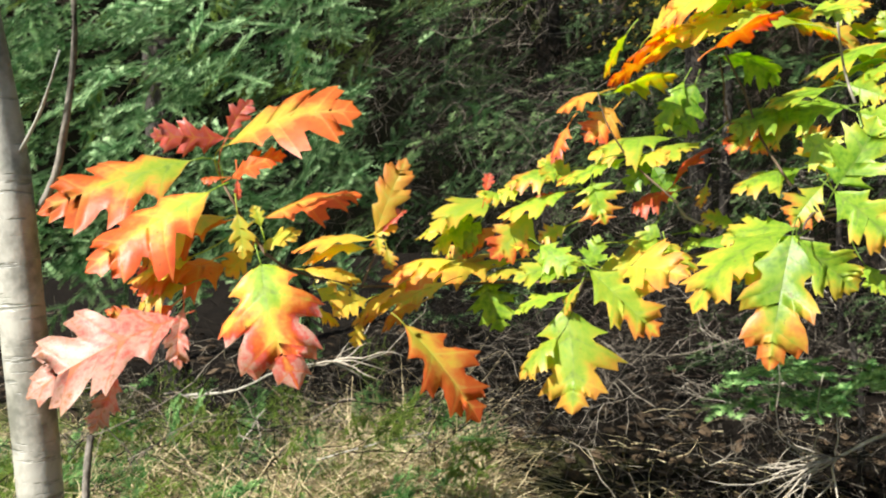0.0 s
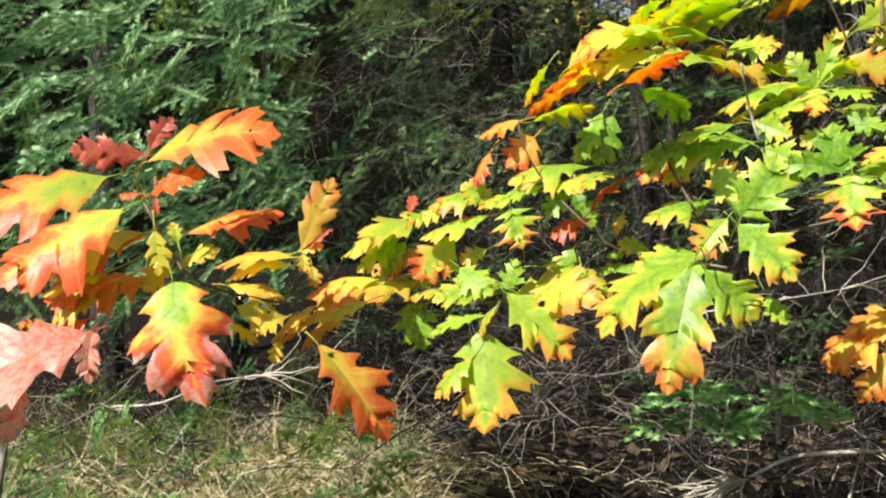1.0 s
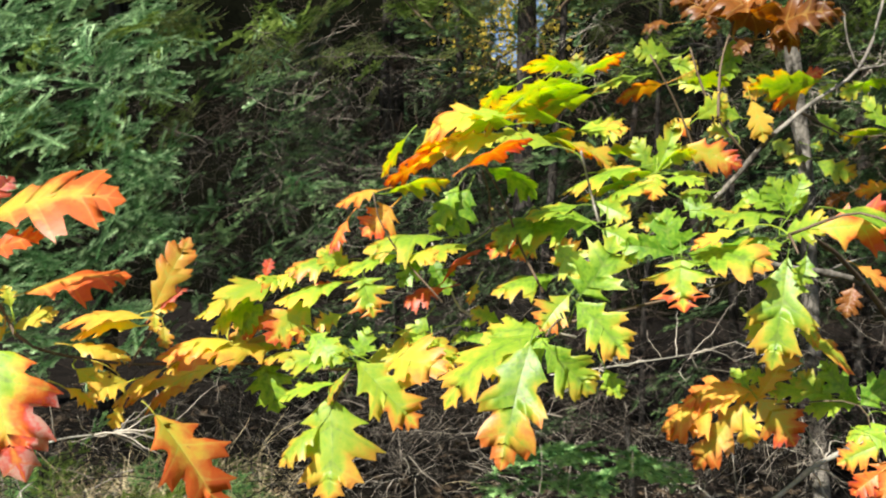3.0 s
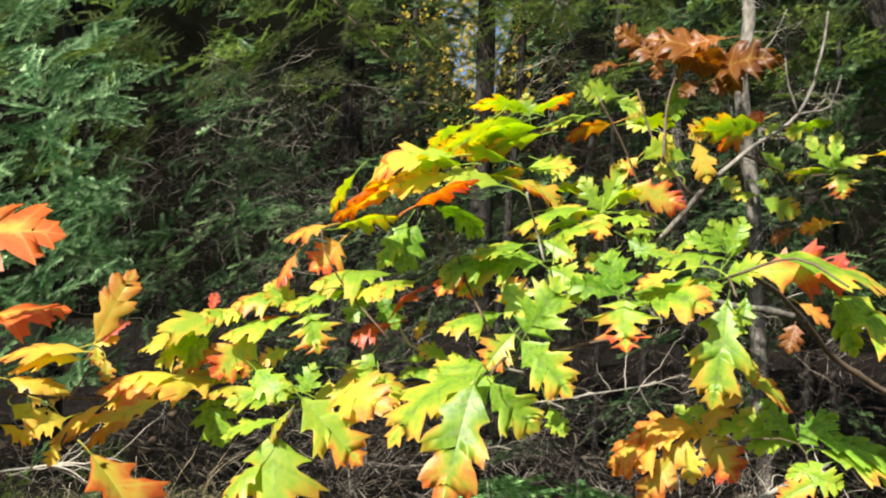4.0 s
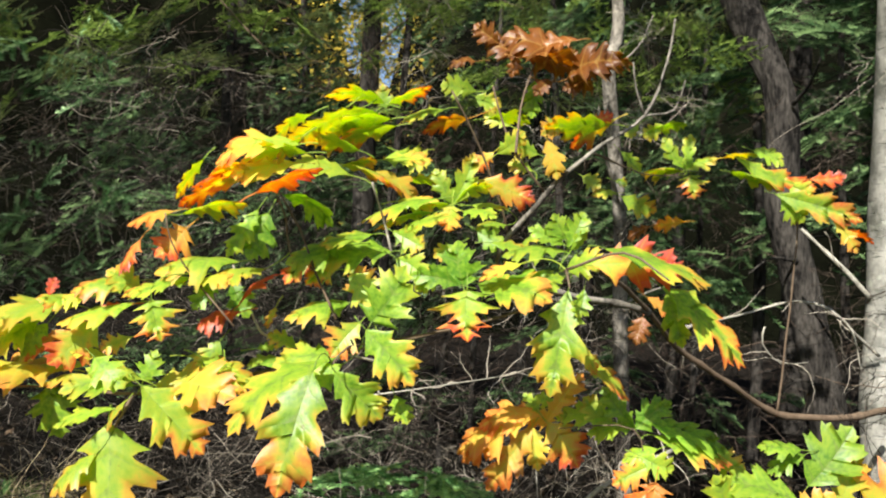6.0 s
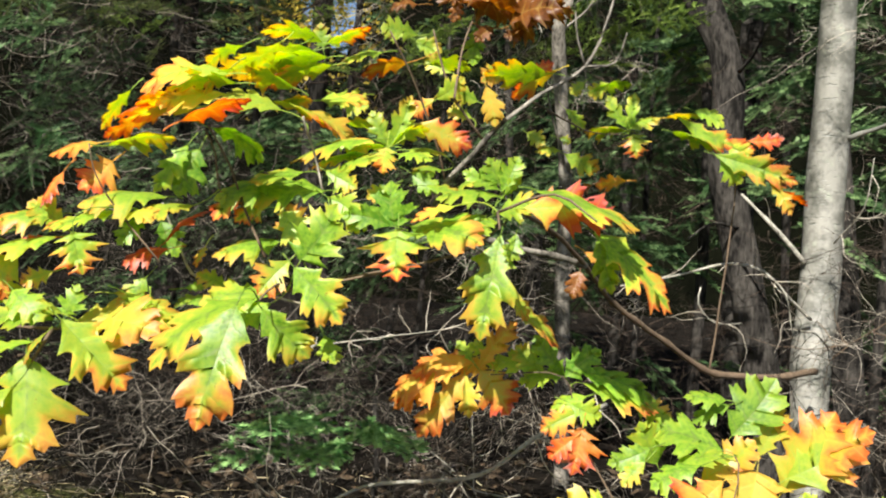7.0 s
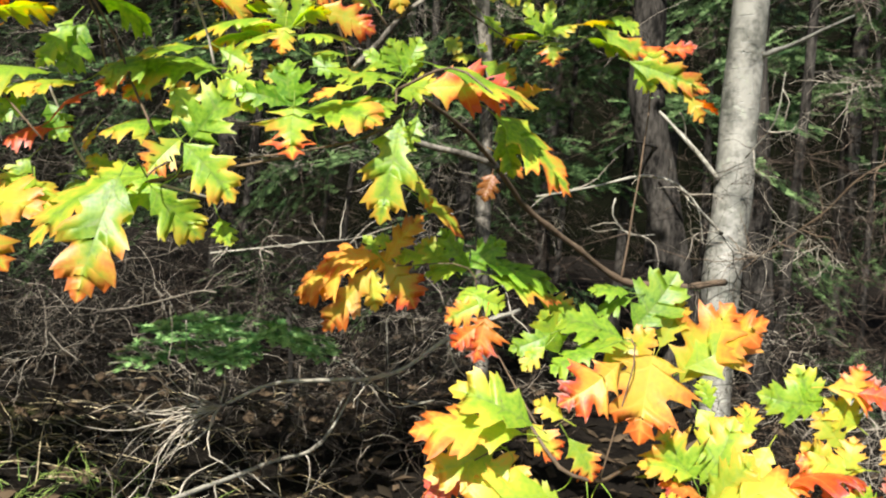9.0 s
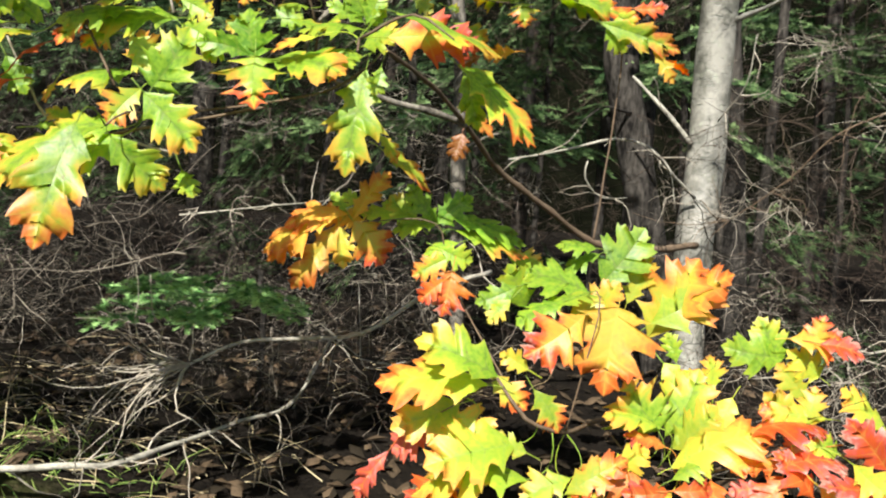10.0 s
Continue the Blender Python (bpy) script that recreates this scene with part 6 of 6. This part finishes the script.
brush("brushwood", "tangle of grey sunlit dead twigs above the ground", "brushwood", DEAD_WOOD,
      dead_limbs(21, 92, (5, 60), (2.15, 3.2), (0.62, 1.20), (0.3, 0.9), 20, 0.003))
brush("brushwood", "bare grey twigs hanging between the trunks", "brushwood", DEAD_WOOD,
      dead_limbs(22, 55, (4, 66), (2.8, 3.9), (1.1, 2.5), (0.4, 1.0), 18))
# pale twigs stop before the right, where shade is put into wood colour
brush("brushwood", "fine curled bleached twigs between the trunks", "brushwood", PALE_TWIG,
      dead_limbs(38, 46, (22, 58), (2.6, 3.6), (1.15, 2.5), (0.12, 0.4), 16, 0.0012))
brush("brushwood", "fine curled bleached twigs low in the brushwood", "brushwood", PALE_TWIG,
      dead_limbs(39, 24, (6, 74), (2.25, 2.9), (0.78, 1.1), (0.12, 0.4), 12, 0.0013))
brush("brushwood", "low dead twigs and sticks on the forest floor", "brushwood", DEAD_WOOD,
      dead_limbs(26, 40, (5, 29), (1.75, 2.5), (0.72, 0.92), (0.3, 0.8), 16))
# darker wood copy from here: shade by and behind the oak, as colour
brush("brushwood", "dead sticks on the forest floor by the oak, toned dark for shade", "brushwood", SHADE_WOOD,
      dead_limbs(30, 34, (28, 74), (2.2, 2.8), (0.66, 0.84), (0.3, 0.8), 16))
brush("brushwood", "fine bare twigs behind the oak, toned dark for shade", "brushwood", SHADE_WOOD,
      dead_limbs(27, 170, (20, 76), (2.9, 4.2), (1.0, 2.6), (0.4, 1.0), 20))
brush("brushwood", "fallen twigs piled between the trunks, toned dark for shade", "brushwood", SHADE_WOOD,
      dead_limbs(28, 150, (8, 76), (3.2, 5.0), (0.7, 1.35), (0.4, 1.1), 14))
brush("brushwood", "brown twigs under the firs, with the shade in their colour", "brushwood", SHADE_WOOD,
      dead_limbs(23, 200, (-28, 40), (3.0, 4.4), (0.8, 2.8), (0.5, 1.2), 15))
brush("brushwood", "dead twigs lying among low greenery", "brushwood", DEAD_WOOD,
      dead_limbs(24, 120, (-30, 10), (1.9, 3.0), (0.84, 1.08), (0.3, 0.8), 14))
brush("brushwood", "brown dead twigs under the skirt of the firs", "brushwood", DEAD_WOOD,
      dead_limbs(29, 170, (-9, 17), (2.5, 3.4), (0.95, 2.2), (0.2, 0.6), 18, 0.0025))
brush("brushwood", "short broken twigs strewn over the forest floor", "brushwood", DEAD_WOOD,
      dead_limbs(45, 190, (-4, 52), (2.5, 4.4), (0.72, 0.98), (0.15, 0.4), 12, 0.0022))
brush("brushwood", "fine broken twigs in the dark under the trees", "brushwood", DEAD_WOOD,
      dead_limbs(44, 120, (-2, 46), (2.6, 3.6), (0.92, 1.55), (0.2, 0.6), 18, 0.0016))
brush("brushwood", "brown twigs far back in the wood, toned dim for shade", "brushwood", SHADE_WOOD,
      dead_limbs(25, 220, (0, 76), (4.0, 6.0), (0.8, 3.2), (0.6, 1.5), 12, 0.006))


def dead_branch(r0, r1, points, twigs, seed, label, fan=0, dim=0):
    """A fallen or dead bare branch with its side twigs."""
    rng = random.Random(seed)
    ob = thing("dead_branch", points[0], label, "branch", "dead branches in the brushwood")
    stem("limb", ob, r0 * 0.72, r1 * 0.72, points, BARK_TWIG if dim else LICHEN_WOOD, 8, 0.25)
    line = glide(points, 0.04)
    for k in range(twigs + fan):
        if k < twigs:
            i = rng.randrange(1, len(line))
            w = Vector((rng.gauss(0, 1), rng.gauss(-0.3, 0.8), rng.gauss(0.1, 0.8)))
        else:
            i = len(line) - 1
            d = (line[-1] - line[-4]).normalized()
            d.z *= 0.2
            w = d * 1.6 + Vector((rng.gauss(-0.4, 0.35), rng.gauss(0, 0.4), rng.gauss(0.15, 0.3)))
        tw = crooked(rng, line[i], w, rng.uniform(0.06, 0.22) * (1 if k < twigs else 1.7), 7, 0.26, 0.03)
        q = rng.uniform(0.0010, 0.0019)
        v, f = tube([c - line[i] for c in tw], [q * (1.3 - 0.13 * j) for j in range(8)], 5)
        part("twig", mesh_of("twig", v, f, BARK_TWIG if dim else PALE_TWIG), line[i], ob)
    return ob


dead_branch(0.0096, 0.0040, [(0.419, 1.490, 0.757), (0.567, 1.473, 0.751), (0.657, 1.472, 0.743), (0.795, 1.552, 0.743), (0.993, 1.668, 0.750), (1.121, 1.711, 0.763), (1.252, 1.849, 0.825), (1.322, 1.920, 0.887)], 14, 70, "pale lichen-covered dead branch lying in the brushwood", 0)
dead_branch(0.0088, 0.0048, [(1.714, 1.723, 1.100), (1.464, 1.641, 1.049), (1.257, 1.604, 0.959), (1.109, 1.601, 0.951), (0.962, 1.605, 0.947), (0.843, 1.599, 0.905)], 10, 71, "pale dead branch ending in a fan of bleached twigs", 26)
dead_branch(0.0036, 0.0016, [(1.505, 1.902, 0.809), (1.433, 1.942, 0.821), (1.377, 1.981, 0.874), (1.290, 2.033, 0.946)], 2, 72, "thin forked dead twig in the sun", 0)
dead_branch(0.0032, 0.0014, [(1.528, 1.846, 0.827), (1.422, 1.899, 0.806), (1.433, 1.960, 0.908), (1.430, 1.981, 1.037)], 2, 73, "thin upright dead twig in the sun", 0)
dead_branch(0.0080, 0.0032, [(2.657, 1.849, 1.352), (2.548, 1.847, 1.414), (2.367, 1.798, 1.501), (2.232, 1.815, 1.519), (2.064, 1.861, 1.470), (1.881, 1.906, 1.427)], 7, 74, "crooked grey dead branch beside the oak trunk", 0)
dead_branch(0.0040, 0.0016, [(2.367, 1.798, 1.501), (2.417, 1.752, 1.435), (2.438, 1.734, 1.307)], 4, 75, "crooked thin dead twig beside the oak trunk", 0)
dead_branch(0.0128, 0.0064, [(2.690, 1.919, 1.544), (2.604, 1.992, 1.669), (2.546, 2.087, 1.781)], 1, 76, "broken pale limb stub beside the oak trunk", 0)
dead_branch(0.0032, 0.0016, [(2.120, 1.815, 1.440), (2.118, 1.820, 1.387), (2.188, 1.813, 1.329), (2.273, 1.787, 1.334)], 3, 77, "crooked thin dead twig beside the oak trunk", 0)
dead_branch(0.0048, 0.0024, [(2.821, 1.163, 1.680), (2.712, 1.367, 1.561), (2.717, 1.515, 1.430), (2.672, 1.708, 1.281)], 16, 78, "bare dead limb with many thin twigs", 6, 1)
dead_branch(0.0048, 0.0024, [(2.444, 0.868, 1.018), (2.369, 0.991, 0.977), (2.360, 1.135, 0.897), (2.329, 1.303, 0.847)], 8, 79, "pale dead branch low in the brushwood", 0)
dead_branch(0.0040, 0.0016, [(2.620, 1.746, 1.610), (2.599, 1.625, 1.721), (2.591, 1.592, 1.877)], 4, 80, "thin bare side twig by the trunk", 0)
dead_branch(0.0040, 0.0024, [(0.456, 2.540, 2.491), (0.673, 2.490, 2.268), (0.842, 2.477, 2.165), (0.995, 2.528, 2.117)], 10, 81, "bare grey limb crossing the gap in the trees", 4, 1)
dead_branch(0.0032, 0.0016, [(1.109, 2.327, 2.372), (0.983, 2.503, 2.234), (0.760, 2.678, 2.112)], 10, 82, "dark dead limb crossing the gap in the trees", 0, 1)
dead_branch(0.0048, 0.0024, [(-0.536, 2.023, 1.033), (-0.406, 1.969, 1.049), (-0.302, 1.991, 1.087), (-0.182, 2.003, 1.098)], 10, 83, "dead twig lying on the bank", 6)
dead_branch(0.0032, 0.0016, [(-0.219, 1.838, 0.906), (-0.105, 1.811, 0.937), (0.030, 1.775, 0.968)], 2, 84, "straw-coloured dry stalk on the bank", 0)
dead_branch(0.0032, 0.0016, [(-0.370, 1.872, 0.951), (-0.351, 1.885, 0.998), (-0.326, 1.893, 1.018)], 2, 85, "straw-coloured dry stalk on the bank", 0)
dead_branch(0.0048, 0.0024, [(1.349, 2.067, 0.792), (1.250, 2.058, 0.600), (1.217, 2.052, 0.539)], 6, 86, "mossy dead branch slanting into the ground", 0)
dead_branch(0.0032, 0.0016, [(0.940, 2.100, 1.205), (1.115, 2.043, 1.236), (1.337, 2.036, 1.266)], 10, 87, "thin bare twig with short side twigs", 4)


def tufts(name, label, category, mat, seed, count, az, reach, length, flat):
    rng = random.Random(seed)
    lines = []
    for _ in range(count):
        p = polar(rng.uniform(*az), rng.uniform(*reach))
        p.z = ground_at(p.x, p.y) + 0.01
        lines.append((crooked(rng, p, Vector((rng.gauss(0, 1), rng.gauss(0, 1), abs(rng.gauss(0.4, 0.5)) * (1 - flat) + 0.1)), rng.uniform(*length), 5, 0.2, 0.12 * flat + 0.05), 0.0018, 0.0005))
    return brush(name, label, category, mat, lines)


tufts("dry_grass", "bleached dry grass stalks lying on the bank", "grass", STRAW, 31, 3600, (-30, 3), (1.7, 2.9), (0.10, 0.30), 0.6)
tufts("dry_grass", "heap of bleached straw and thin sticks on the bank", "grass", STRAW, 34, 1500, (-12, 2), (1.8, 2.35), (0.12, 0.34), 0.75)
tufts("dry_grass", "dry stalks among fallen twigs", "grass", STRAW, 33, 60, (12, 45), (1.8, 3.2), (0.10, 0.30), 0.7)
tufts("dry_grass", "bleached twigs and straw caught in the brushwood", "grass", STRAW, 35, 120, (8, 30), (1.75, 2.5), (0.10, 0.30), 0.8)
tufts("low_plants", "low mossy sprigs among the fallen twigs", "plants", GRASS, 36, 160, (8, 24), (1.6, 1.98), (0.04, 0.10), 0.1)
tufts("low_plants", "low green sprigs and moss on the bank", "plants", GRASS, 32, 12000, (-30, 2), (1.7, 3.0), (0.025, 0.08), 0.1)


def leaf_litter():
    rng = random.Random(41)
    verts, faces = [], []
    for _ in range(2600):
        p = polar(rng.uniform(-32, 75), rng.uniform(1.6, 5.0))
        p.z = ground_at(p.x, p.y) + 0.012
        s, a = rng.uniform(0.015, 0.04), rng.uniform(0, 6.28)
        u = Vector((math.cos(a), math.sin(a), rng.uniform(-0.5, 0.5))) * s
        v = Vector((-math.sin(a), math.cos(a), rng.uniform(-0.5, 0.5))) * s * 0.55
        i = len(verts)
        verts += [p - u, p - v - u * 0.2, p + v * 0.1 + Vector((0, 0, s * 0.3)), p + v - u * 0.1, p + u]
        faces += [(i, i + 1, i + 2), (i, i + 2, i + 3), (i + 1, i + 4, i + 2), (i + 2, i + 4, i + 3)]
    tagged(new("leaf_litter", mesh_of("leaf_litter", verts, faces, LITTER)), "curled brown fallen leaves on the forest floor", "leaf litter", kind="stuff")


leaf_litter()


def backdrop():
    """A near-black sheet, the shade inside the wood put into its colour, far behind all else."""
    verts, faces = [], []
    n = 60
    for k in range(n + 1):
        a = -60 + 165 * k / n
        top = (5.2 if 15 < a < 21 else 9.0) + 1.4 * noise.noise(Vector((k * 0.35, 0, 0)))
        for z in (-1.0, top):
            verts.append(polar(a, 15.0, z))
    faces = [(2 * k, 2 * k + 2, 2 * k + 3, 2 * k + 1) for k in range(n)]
    tagged(new("backdrop", mesh_of("backdrop", verts, faces, FAR)), "near-black sheet coloured for the shade inside the distant wood", "woods", kind="structure")


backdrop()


def yellow_wood():
    """Sunlit yellow foliage far behind, seen through a gap."""
    rng = random.Random(61)
    verts, faces = [], []
    for _ in range(3400):
        p = polar(rng.gauss(18, 2.2), rng.uniform(8.5, 10.5), rng.gauss(4.5, 0.6))
        s = rng.uniform(0.018, 0.040)
        u = Vector((rng.gauss(0, 1), rng.gauss(0, 1), rng.gauss(0, 1))).normalized() * s
        v = u.cross(Vector((rng.gauss(0, 1), rng.gauss(0, 1), rng.gauss(0, 1)))).normalized() * s * 0.6
        i = len(verts)
        verts += [p - u, p + v, p + u, p - v]
        faces.append((i, i + 1, i + 2, i + 3))
    tagged(new("far_foliage", mesh_of("far_foliage", verts, faces, BIRCH_YELLOW)), "distant yellow autumn foliage in the sun", "foliage", kind="stuff")


yellow_wood()
